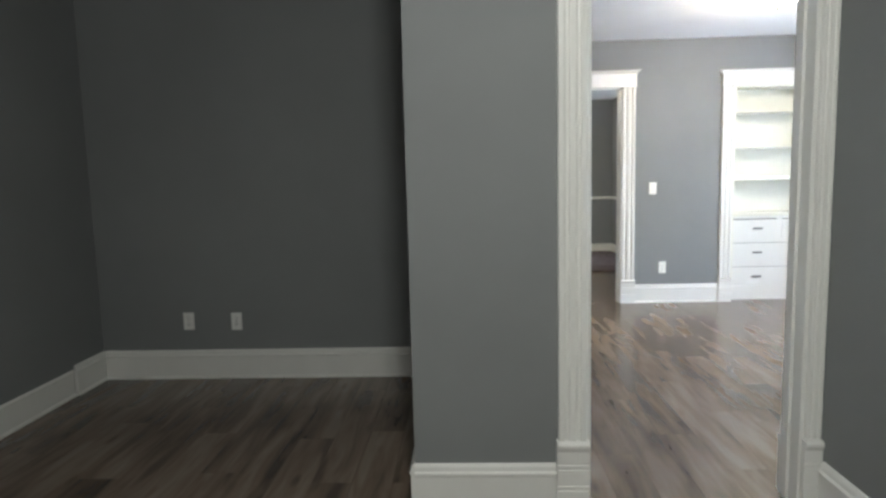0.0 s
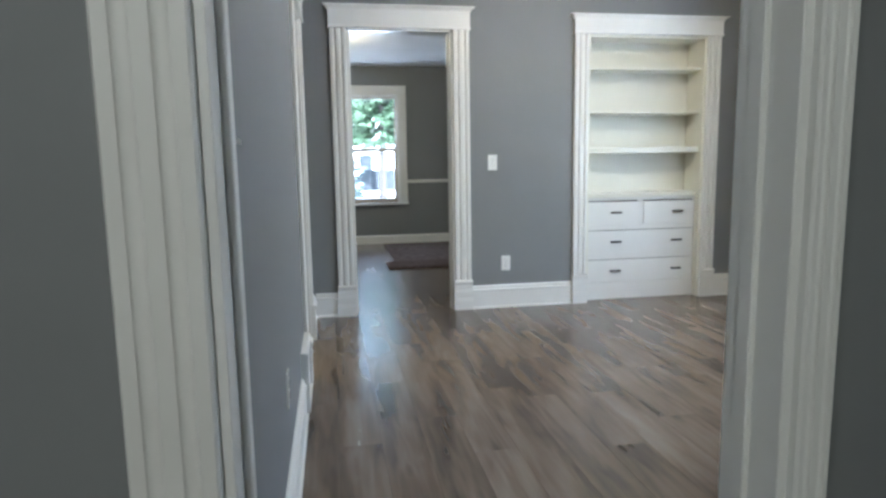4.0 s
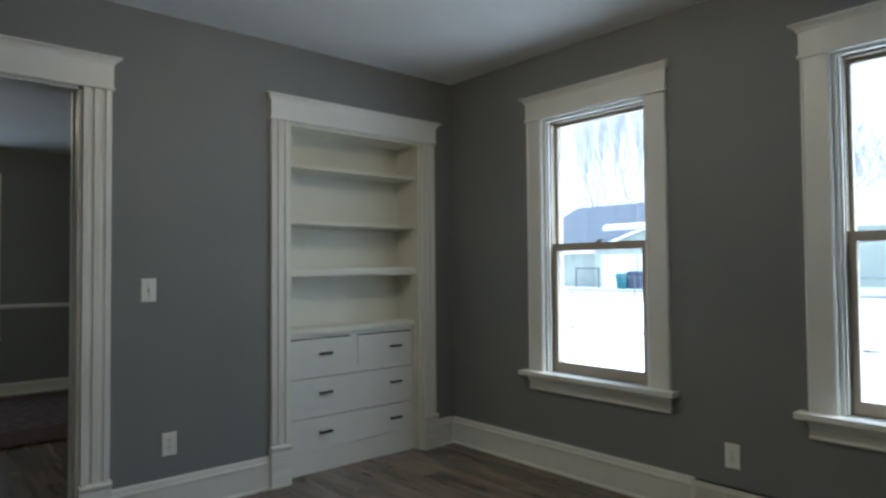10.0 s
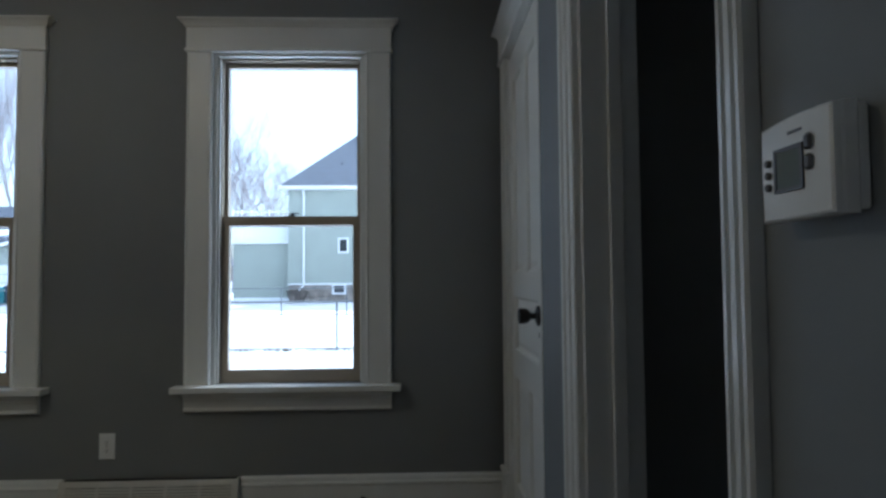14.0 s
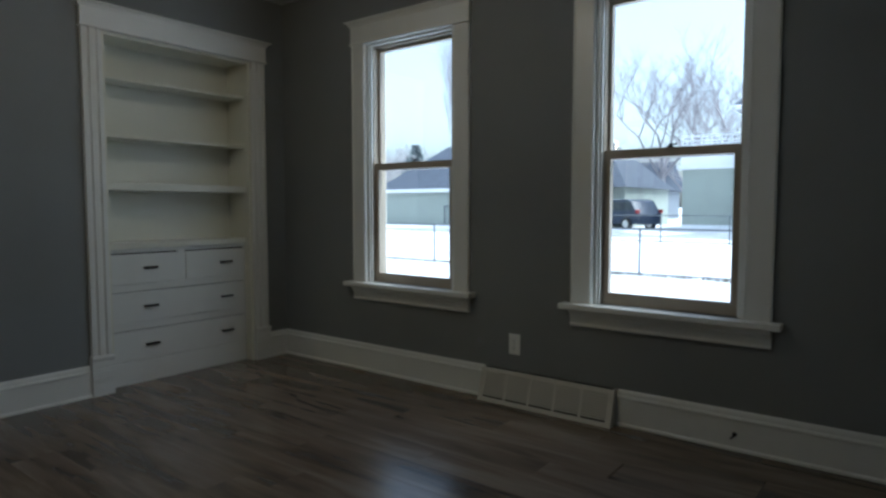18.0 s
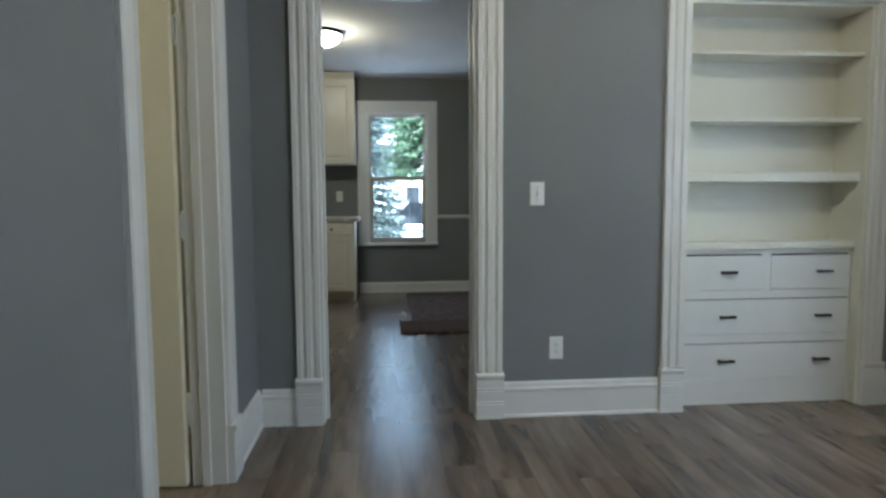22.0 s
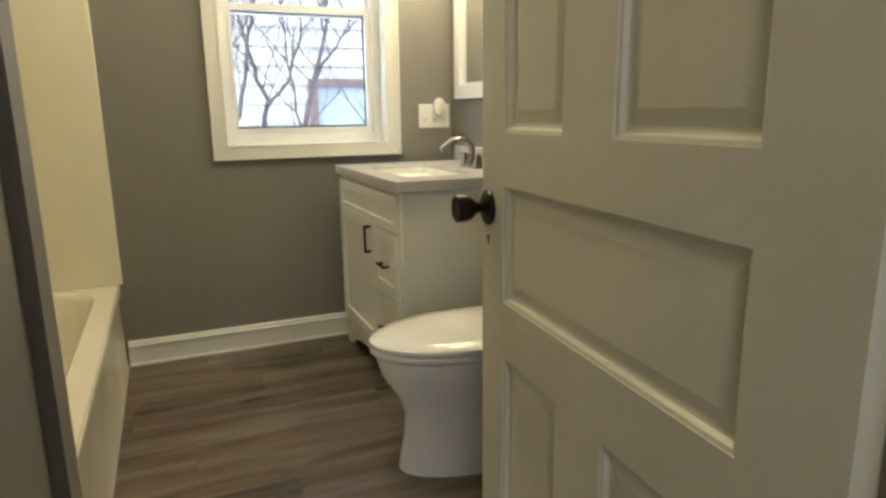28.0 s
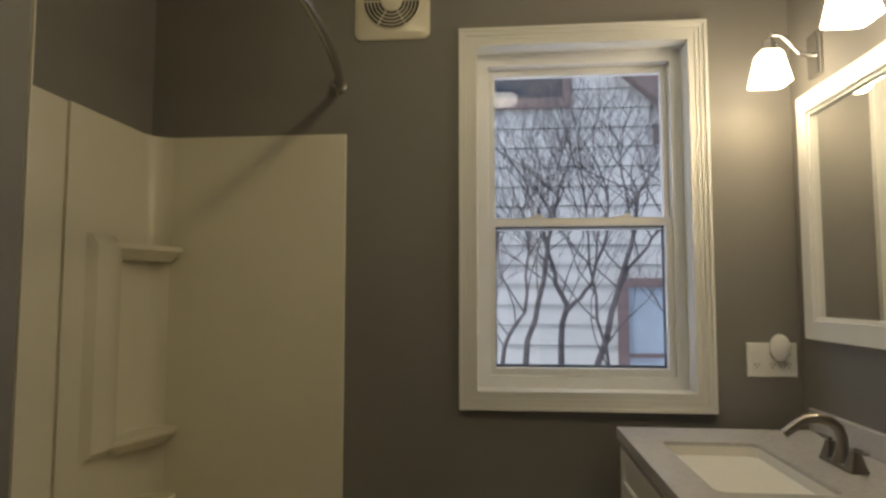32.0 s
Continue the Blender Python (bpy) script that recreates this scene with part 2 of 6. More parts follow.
def part(name, bm, mat, parent, label="", smooth=False):
    ob = mesh_object(name, bm, mat, smooth)
    ob.parent = parent
    return tagged(ob, label)


def solid(name, bm, mat, label, category, kind="", group="", m=None, smooth=False):
    ob = mesh_object(name, bm, mat, smooth)
    if m is not None:
        ob.matrix_world = m
    return tagged(ob, label, category, group, kind)


def box(x0, x1, y0, y1, z0, z1, bevel=0.0, bm=None, seg=1):
    own = bmesh.new()
    vs = [own.verts.new((x, y, z)) for x in (x0, x1) for y in (y0, y1) for z in (z0, z1)]
    for f in ((0, 1, 3, 2), (4, 6, 7, 5), (0, 4, 5, 1), (2, 3, 7, 6), (0, 2, 6, 4), (1, 5, 7, 3)):
        own.faces.new([vs[i] for i in f])
    if bevel:
        bmesh.ops.recalc_face_normals(own, faces=own.faces[:])
        bmesh.ops.bevel(own, geom=own.edges[:], offset=bevel, segments=seg, affect="EDGES", profile=0.6)
    return join(bm, own)


def join(bm, own):
    if bm is None:
        return own
    me = bpy.data.meshes.new("tmp")
    own.to_mesh(me)
    own.free()
    bm.from_mesh(me)
    bpy.data.meshes.remove(me)
    return bm


def prism(points, a0, a1, axis, bm=None):
    """Profile points extruded along one axis; for axis x the points are (y, z), for y (x, z), for z (x, y)."""
    own = bmesh.new()
    ends = []
    for a in (a0, a1):
        ends.append([own.verts.new({"x": (a, p, q), "y": (p, a, q), "z": (p, q, a)}[axis]) for p, q in points])
    n = len(points)
    for i in range(n):
        j = (i + 1) % n
        own.faces.new((ends[0][i], ends[0][j], ends[1][j], ends[1][i]))
    own.faces.new(ends[0])
    own.faces.new(list(reversed(ends[1])))
    return join(bm, own)


def loft(rings, bm=None, cap=True):
    """Rings of equal length, joined in order."""
    own = bmesh.new()
    vs = [[own.verts.new(p) for p in r] for r in rings]
    n = len(rings[0])
    for a, b in zip(vs, vs[1:]):
        for i in range(n):
            j = (i + 1) % n
            own.faces.new((a[i], a[j], b[j], b[i]))
    if cap:
        own.faces.new(vs[0])
        own.faces.new(list(reversed(vs[-1])))
    return join(bm, own)


def rect_ring(x0, x1, y0, y1, z):
    return [(x0, y0, z), (x1, y0, z), (x1, y1, z), (x0, y1, z)]


def round_ring(x0, x1, y0, y1, z, r, n=5):
    pts = []
    for cx, cy, a0 in ((x1 - r, y1 - r, 0), (x0 + r, y1 - r, 90), (x0 + r, y0 + r, 180), (x1 - r, y0 + r, 270)):
        for i in range(n + 1):
            a = radians(a0 + 90 * i / n)
            pts.append((cx + r * math.cos(a), cy + r * math.sin(a), z))
    return pts


def ellipse_ring(cx, cy, rx, ry, z, n=28):
    out = []
    for i in range(n):
        a = 2 * math.pi * i / n
        out.append((cx + rx * math.cos(a), cy + ry * math.sin(a), z))
    return out


def lathe(profile, bm=None, n=20, axis="z", at=(0, 0, 0)):
    """Profile of (radius, height) turned round an axis."""
    rings = []
    for r, h in profile:
        ring = []
        for i in range(n):
            a = 2 * math.pi * i / n
            c, s = r * math.cos(a), r * math.sin(a)
            p = {"z": (c, s, h), "y": (c, h, s), "x": (h, c, s)}[axis]
            ring.append((p[0] + at[0], p[1] + at[1], p[2] + at[2]))
        rings.append(ring)
    return loft(rings, bm)


def tube(points, radius, bm=None, n=8, taper=1.0):
    own = bmesh.new()
    pts = [Vector(p) for p in points]
    rings, prev = [], None
    for i, p in enumerate(pts):
        d = (pts[min(i + 1, len(pts) - 1)] - pts[max(i - 1, 0)]).normalized()
        up = prev if prev is not None else (Vector((0, 0, 1)) if abs(d.z) < 0.9 else Vector((1, 0, 0)))
        u = (up - d * up.dot(d)).normalized()
        prev = u
        v = d.cross(u)
        r = radius * (1 + (taper - 1) * i / max(1, len(pts) - 1))
        rings.append([own.verts.new(p + (u * math.cos(2 * math.pi * k / n) + v * math.sin(2 * math.pi * k / n)) * r) for k in range(n)])
    for a, b in zip(rings, rings[1:]):
        for k in range(n):
            j = (k + 1) % n
            own.faces.new((a[k], a[j], b[j], b[k]))
    own.faces.new(list(reversed(rings[0])))
    own.faces.new(rings[-1])
    return join(bm, own)


def holed(axis, c0, c1, a0, a1, z0, z1, holes=(), bm=None):
    """A slab with rectangular holes: thick from c0 to c1 along axis, wide from a0 to a1, holes as (a, a, z, z)."""
    own = bmesh.new()
    aa = sorted({a0, a1, *(v for h in holes for v in h[:2])})
    zz = sorted({z0, z1, *(v for h in holes for v in h[2:])})
    full = lambda i, j: 0 <= i < len(aa) - 1 and 0 <= j < len(zz) - 1 and not any(
        h[0] <= (aa[i] + aa[i + 1]) / 2 <= h[1] and h[2] <= (zz[j] + zz[j + 1]) / 2 <= h[3] for h in holes)
    cache = {}

    def vert(c, a, z):
        key = (c, a, z)
        if key not in cache:
            cache[key] = own.verts.new((c, a, z) if axis == "x" else (a, c, z))
        return cache[key]

    for i in range(len(aa) - 1):
        for j in range(len(zz) - 1):
            if not full(i, j):
                continue
            A, B, Z, W = aa[i], aa[i + 1], zz[j], zz[j + 1]
            for c in (c0, c1):
                own.faces.new([vert(c, A, Z), vert(c, B, Z), vert(c, B, W), vert(c, A, W)])
            for di, dj, p, q in ((-1, 0, (A, Z), (A, W)), (1, 0, (B, Z), (B, W)), (0, -1, (A, Z), (B, Z)), (0, 1, (A, W), (B, W))):
                if not full(i + di, j + dj):
                    own.faces.new([vert(c0, *p), vert(c1, *p), vert(c1, *q), vert(c0, *q)])
    return join(bm, own)


def wall(name, axis, c0, c1, a0, a1, holes=(), z0=0.0, z1=2.63, label="painted grey plaster wall, smooth and clean", mat=None):
    return solid(name, holed(axis, c0, c1, a0, a1, z0, z1, holes), mat or PAINT, label, "wall", kind="structure")


# ---- the shell ----
XL, XR, YN, ZC = 0.028, 3.575, -3.92, 2.63
XW, YNB, YB = -2.95, 0.215, -2.235      # bath: outer wall, mirror wall, wall behind the tub
YK, XK = 4.42, 2.05                    # kitchen: outer wall, side wall
DOOR_FAR = (0.348, 1.148, 0.0, 2.175)
DOOR_BATH = (-1.456, -0.645, 0.0, 2.10)
DOOR_START = (0.045, 0.887, 0.0, 2.175)
DOOR_CLOSET = (1.325, 2.10, 0.0, 2.175)
DOOR_SHUT = (2.64, 3.38, 0.0, 2.125)
CASE = (2.248, 3.282, 0.0, 2.165)
WIN_A, WIN_B = (-1.610, -0.876, 0.614, 2.210), (-3.251, -2.517, 0.614, 2.210)
WIN_K = (0.470, 1.194, 0.60, 2.148)
WIN_BATH = (-0.946, -0.138, 0.987, 2.315)
wall("wall_far", "y", 0.0, 0.14, -0.10, XR, [DOOR_FAR, CASE])
wall("wall_left", "x", -0.10, XL, YN, 0.0, [DOOR_BATH])
wall("wall_window", "x", XR, XR + 0.17, -7.37, YK + 0.17, [WIN_A, WIN_B])
wall("wall_near", "y", -4.06, YN, -0.642, XR, [DOOR_START, DOOR_CLOSET, DOOR_SHUT])
wall("wall_start_west", "x", XW - 0.17, XW, -7.37, -2.272)
wall("wall_outer_west", "x", XW - 0.17, XW, -2.272, YK + 0.17, [WIN_BATH], label="painted taupe plaster wall, smooth and clean", mat=TAUPE)
wall("wall_bath_mirror", "y", YNB, YNB + 0.12, XW, -0.10, label="painted taupe plaster wall, smooth and clean", mat=TAUPE)
wall("wall_recess_back", "y", -2.31, -2.272, XW, -0.542)
wall("wall_bath_tub", "y", -2.272, YB, XW, -0.542, label="painted taupe plaster wall, smooth and clean", mat=TAUPE)
wall("wall_alcove_end", "x", -1.32, -1.20, YB, -1.45, label="painted taupe plaster wall, smooth and clean", mat=TAUPE)
wall("wall_bath_door_side", "y", -1.60, -1.48, -1.20, -0.10, label="painted taupe plaster wall, smooth and clean", mat=TAUPE)
wall("wall_bath_corner", "x", -0.10, 0.0, 0.14, YNB + 0.12, label="painted taupe plaster wall, smooth and clean", mat=TAUPE)
wall("wall_recess_side", "x", -0.642, -0.542, YN, -2.31)
wall("wall_kitchen_window", "y", YK, YK + 0.17, XW, XR, [WIN_K])
wall("wall_kitchen_side", "x", XK, XK + 0.1, 0.14, YK)
wall("wall_front", "y", -7.37, -7.2, XW - 0.17, XR + 0.17)
wall("wall_closet_back", "y", -4.72, -4.62, 0.957, XR, label="dark painted closet wall")
wall("wall_closet_side", "x", 0.948, 1.056, -4.62, -4.06, label="dark painted closet wall")
wall("wall_closet_end", "x", 2.33, 2.43, -4.62, -4.06, label="dark painted closet wall")
wall("wall_case_back", "y", 0.42, 0.5, XK + 0.1, XR, label="plain wall behind the bookcase")
solid("ceiling", box(XW - 0.17, XR + 0.17, -7.37, YK + 0.17, ZC, ZC + 0.2), CEIL, "flat white painted ceiling", "ceiling", kind="structure")
solid("ceiling_kitchen", box(XW, XK, 0.14, YK, 2.55, ZC - 0.002), CEIL, "flat white painted kitchen ceiling", "ceiling", kind="structure")
floor = solid("floor", box(XW - 0.15, XR + 0.1, -7.3, YK + 0.1, -0.3, -0.008), SUBFLOOR, "grey-brown wood-look vinyl plank floor with a satin gloss", "floor", kind="structure")

# poses of the wall faces: local x along the wall, local -y out of it
ON_FAR = lambda x, z=0.0: pose(x, 0, z)
ON_WINDOW = lambda y, z=0.0: pose(XR, y, z, 0, 0, -90)
ON_LEFT = lambda y, z=0.0: pose(XL, y, z, 0, 0, 90)
ON_NEAR = lambda x, z=0.0: pose(x, YN, z, 0, 0, 180)
ON_START = lambda x, z=0.0: pose(x, -4.06, z)
ON_KITCHEN = lambda x, z=0.0: pose(x, YK, z)
ON_WEST = lambda y, z=0.0: pose(XW, y, z, 0, 0, 90)
ON_MIRROR = lambda x, z=0.0: pose(x, YNB, z)


# ---- trim ----
def casing_points(w=0.13, d=0.024, k=1.0):
    """Casing section: three flat bands with two concave flutes between them."""
    band, pts = w * 0.20, [(0, 0), (0, -d * 0.8), (0.004, -d)]
    flute = (w - 3 * band) / 2
    for i in range(2):
        u = band + i * (band + flute)
        pts += [(u - 0.003, -d)] + [(u + flute * (0.5 - 0.5 * math.cos(math.pi * j / 8)), -d + 0.013 * k * math.sin(math.pi * j / 8)) for j in range(9)] + [(u + flute + 0.003, -d)]
    pts += [(w - 0.004, -d), (w, -d * 0.8), (w, 0)]
    return pts


def plain_points(w=0.13, d=0.022):
    """Flat board section with two fine beads along one edge and a shallow hollow."""
    pts = [(0, 0), (0, -d * 0.7), (0.004, -d), (0.010, -d), (0.013, -d * 0.72), (0.017, -d * 0.95), (0.022, -d * 0.95), (0.025, -d * 0.75), (0.030, -d * 0.92)]
    pts += [(w * 0.5, -d * 0.84), (w * 0.62, -d * 0.80), (w * 0.8, -d * 0.86), (w - 0.006, -d * 0.9), (w, -d * 0.7), (w, 0)]
    return pts


def shifted(points, u):
    return [(p + u, q) for p, q in points]


PLINTH = [(0, 0), (-0.034, 0), (-0.034, 0.076), (-0.030, 0.079), (-0.034, 0.082), (-0.034, 0.092), (-0.030, 0.095), (-0.034, 0.098),
          (-0.034, 0.146), (-0.030, 0.149), (-0.034, 0.152), (-0.034, 0.163), (-0.030, 0.166), (-0.034, 0.169), (-0.034, 0.208), (-0.037, 0.213),
          (-0.042, 0.222), (-0.043, 0.232), (-0.038, 0.239), (0, 0.242)]
BASE = [(0, 0), (-0.026, 0), (-0.026, 0.010), (-0.018, 0.018), (-0.018, 0.140), (-0.023, 0.144), (-0.023, 0.154), (-0.015, 0.160),
        (-0.012, 0.176), (-0.006, 0.186), (0, 0.188)]


def crown(x0, x1, z, h=0.036, bm=None):
    rings = []
    for dz, p in ((0, 0.030), (0.006, 0.034), (0.010, 0.034), (0.022, 0.043), (0.028, 0.052), (0.030, 0.058), (h, 0.058)):
        e = p - 0.024
        rings.append(rect_ring(x0 - e, x1 + e, -p, 0, z + dz))
    return loft(rings, bm)


def door_trim(name, m, w, h, label, left=True, right=True, wc=0.13, jamb=0.14, head=True, left_wc=None, right_wc=None, tall=1.0, flute=1.0, plain=False):
    """Casings, plinths, head and jamb lining of an opening w wide and h high; local 0 at its left foot."""
    t = thing(name, label, "door frame", m, kind="structure")
    for side, there in ((0, left), (1, right)):
        cw = (left_wc, right_wc)[side] or wc
        section = lambda w, u, s: shifted(casing_points(w, k=flute), u) if not plain else ([(u + w - p, q) for p, q in reversed(plain_points(w))] if s == 0 else shifted(plain_points(w), u))
        u = -cw if side == 0 else w
        if there:
            part("casing", prism(section(cw, u, side), 0.241 * tall, h, "z"), WHITE, t, smooth=True)
            part("plinth", prism([(a, b * tall) for a, b in PLINTH], u - 0.008, u + cw + 0.008, "x"), WHITE, t)
        x = -0.002 if side == 0 else w - 0.016
        if jamb > 0.1:
            s = 0.016 if side == 0 else w - 0.028
            part("door_stop", box(s, s + 0.012, jamb * 0.45, jamb * 0.45 + 0.035, 0, h - 0.016, 0.002), WHITE, t)
        part("jamb", box(x, x + 0.018, -0.004, jamb + 0.004, 0, h - 0.016, 0.002), WHITE, t)
    part("head_jamb", box(0.016, w - 0.016, -0.004, jamb + 0.004, h - 0.016, h + 0.002), WHITE, t)
    if head:
        x0, x1 = (-(left_wc or wc) if left else 0), (w + (right_wc or wc) if right else w)
        part("frieze", box(x0 - 0.006, x1 + 0.006, -0.030, 0, h, h + 0.125, 0.002), WHITE, t)
        part("fillet", box(x0 - 0.012, x1 + 0.012, -0.034, 0, h - 0.004, h + 0.012, 0.003), WHITE, t)
        part("crown", crown(x0 - 0.006, x1 + 0.006, h + 0.125), WHITE, t)
    return t


door_trim("door_frame_1", ON_FAR(DOOR_FAR[0]), 0.80, 2.175, "white fluted door casing with plinth blocks and crowned head", left_wc=0.122)
door_trim("door_frame_2", ON_LEFT(DOOR_BATH[0]), 0.811, 2.10, "white flat-banded bathroom door casing with plinth blocks", jamb=0.128, left_wc=0.097, plain=True)
door_trim("door_frame_3", ON_START(DOOR_START[0]), 0.842, 2.175, "white fluted doorway casing, uneven brushed paint", left_wc=0.112, right_wc=0.060, tall=1.23, flute=0.6)
door_trim("door_frame_4", ON_NEAR(DOOR_START[1]), 0.842, 2.175, "white fluted doorway casing beside the thermostat", left_wc=0.14, right=False, jamb=0.001, flute=0.55)
door_trim("door_frame_5", ON_NEAR(DOOR_CLOSET[1]), 0.775, 2.175, "white fluted casing of a dark closet opening", left_wc=0.155, right_wc=0.062, flute=0.6)
door_trim("door_frame_6", ON_NEAR(DOOR_SHUT[1]), 0.74, 2.125, "white casing of the shut closet door", wc=0.12, right=False)


def baseboard(m, x0, x1, label="tall white moulded baseboard with shoe moulding", tall=1.0):
    return solid("baseboard", prism([(a, b * tall) for a, b in BASE], x0, x1, "x"), WHITE, label, "baseboard", kind="structure", m=m)


baseboard(ON_FAR(0), XL + 0.02, DOOR_FAR[0] - 0.130)
baseboard(ON_FAR(0), DOOR_FAR[1] + 0.138, CASE[0] - 0.123)
baseboard(ON_FAR(0), CASE[1] + 0.123, XR - 0.02)
baseboard(ON_LEFT(0), DOOR_BATH[1] + 0.138, -0.0)
baseboard(ON_LEFT(0), YN, -1.975)
baseboard(ON_WINDOW(0), 0, 1.842)
baseboard(ON_WINDOW(0), 2.665, -YN)
baseboard(ON_NEAR(0), -1.252, -1.035)
baseboard(ON_NEAR(0), -2.638, -2.263)
baseboard(ON_NEAR(0), -XR + 0.02, -3.508)
baseboard(ON_START(0), -0.642, -0.076, tall=1.06)
baseboard(pose(0.948, 0, 0, 0, 0, -90), 4.104, 5.0, tall=1.16)
baseboard(ON_START(0), 1.06, XR, tall=1.06)
baseboard(pose(0, -2.31, 0), XW + 0.02, -0.642, tall=1.06)
baseboard(pose(XW - 0.014, 0, 0, 0, 0, 90), -7.2, -2.66, tall=1.06)
baseboard(pose(XW, 0, 0, 0, 0, 90), -2.65, -2.31, tall=1.06)
baseboard(pose(-0.642, 0, 0, 0, 0, -90), 2.31, 4.06, tall=1.06)
baseboard(ON_KITCHEN(0), 0.36, XK, tall=0.66)
baseboard(pose(XK, 0, 0, 0, 0, -90), -YK, -0.14, tall=0.66)


# ---- windows ----
def sash(parent, name, x0, x1, z0, z1, y, mat, stile=0.045, rail=0.045, depth=0.032, foot=0.0):
    """A sash frame with its pane; y is the room face."""
    low = z0 + rail + foot
    s = part(name, holed("y", y, y + depth, x0, x1, z0, z1, [(x0 + stile, x1 - stile, low, z1 - rail)]), mat, parent)
    bead = holed("y", y - 0.004, y, x0 + stile - 0.012, x1 - stile + 0.012, low - 0.012, z1 - rail + 0.012, [(x0 + stile, x1 - stile, low, z1 - rail)])
    part("glazing_bead", bead, mat, s)
    pane = part("pane", box(x0 + stile - 0.004, x1 - stile + 0.004, y + 0.014, y + 0.018, low - 0.004, z1 - rail + 0.004), GLASS, s)
    pane.visible_shadow = False
    return s


def window(name, m, w, z0, z1, label, mid, crowned=True, mat=None, wc=0.12, apron=True):
    """A double-hung window in an opening w wide; local 0 at the opening's middle."""
    mat = mat or TAN
    t = thing(name, label, "window", m, kind="structure")
    a, b = -w / 2, w / 2
    flat = lambda u: [(u, 0), (u, -0.022), (u + 0.008, -0.026), (u + 0.014, -0.022), (u + wc - 0.014, -0.022), (u + wc - 0.008, -0.026), (u + wc, -0.020), (u + wc, 0)]
    stool = z0
    for u in (a - wc, b):
        part("casing", prism(flat(u), stool, z1, "z"), WHITE, t)
    if crowned:
        part("frieze", box(a - wc - 0.004, b + wc + 0.004, -0.028, 0, z1, z1 + 0.117, 0.002), WHITE, t)
        part("fillet", box(a - wc - 0.010, b + wc + 0.010, -0.034, 0, z1 - 0.004, z1 + 0.012, 0.003), WHITE, t)
        part("crown", crown(a - wc - 0.004, b + wc + 0.004, z1 + 0.117), WHITE, t)
    else:
        part("head_casing", box(a - wc, b + wc, -0.022, 0, z1, z1 + wc + 0.02, 0.003), WHITE, t)
    out = -0.080 if crowned else -0.05
    ear = 0.045 if crowned else 0.008
    part("window_sill", box(a - wc - ear, b + wc + ear, out, 0, stool - 0.030, stool, 0.006, seg=3), WHITE, t)
    part("inner_sill", box(a, b, 0, 0.09, stool - 0.030, stool - 0.004), WHITE, t)
    if apron:
        pts = [(0, 0), (-0.018, 0), (-0.022, 0.010), (-0.018, 0.022), (-0.018, 0.060), (-0.026, 0.066), (-0.026, 0.078), (-0.034, 0.088), (-0.050, 0.108), (-0.056, 0.112), (0, 0.112)]
        part("apron", prism([(p, q * 0.82 + stool - 0.0305 - 0.0918) for p, q in pts], a - wc, b + wc, "x"), WHITE, t)
    for u in (a - 0.001, b - 0.019):
        part("jamb", box(u, u + 0.020, 0, 0.17, stool - 0.01, z1 + 0.001), WHITE, t)
        part("inner_stop", box(u + (0.020 if u < 0 else -0.012), u + (0.032 if u < 0 else 0), 0.012, 0.030, stool, z1 - 0.02, 0.002), WHITE, t)
    part("head_jamb", box(a + 0.019, b - 0.019, 0, 0.17, z1 - 0.018, z1 + 0.001), WHITE, t)
    for u in (a + 0.019, b - 0.034):
        part("track", box(u, u + 0.015, 0.034, 0.15, stool, z1 - 0.018), mat, t)
    part("head_track", box(a + 0.037, b - 0.037, 0.034, 0.15, z1 - 0.028, z1 - 0.018), mat, t)
    sash(t, "lower_sash", a + 0.034, b - 0.034, stool + 0.002, mid + 0.025, 0.045, mat, stile=0.034, foot=0.015)
    sash(t, "upper_sash", a + 0.034, b - 0.034, mid - 0.022, z1 - 0.028, 0.084, mat, stile=0.017, rail=0.020)
    lock = part("sash_lock", lathe([(0.018, 0), (0.018, 0.006), (0.010, 0.010), (0.010, 0.014)], n=12, at=(0, 0.060, mid + 0.025)), BRONZE, t)
    part("lock_lever", box(-0.008, 0.036, 0.052, 0.062, mid + 0.036, mid + 0.043, 0.003), BRONZE, lock)
    return t


for name, w in (("window_1", WIN_A), ("window_2", WIN_B)):
    window(name, ON_WINDOW((w[0] + w[1]) / 2), w[1] - w[0], w[2], w[3], "double-hung window with tan sashes in white crowned casing", 1.392)
window("window_3", ON_KITCHEN((WIN_K[0] + WIN_K[1]) / 2), WIN_K[1] - WIN_K[0], WIN_K[2], WIN_K[3], "kitchen double-hung window with tan sashes in flat white casing", 1.37, crowned=False, wc=0.115, apron=False)


SLATE = material("slate_blue_metal", (0.075, 0.095, 0.12), 0.5)


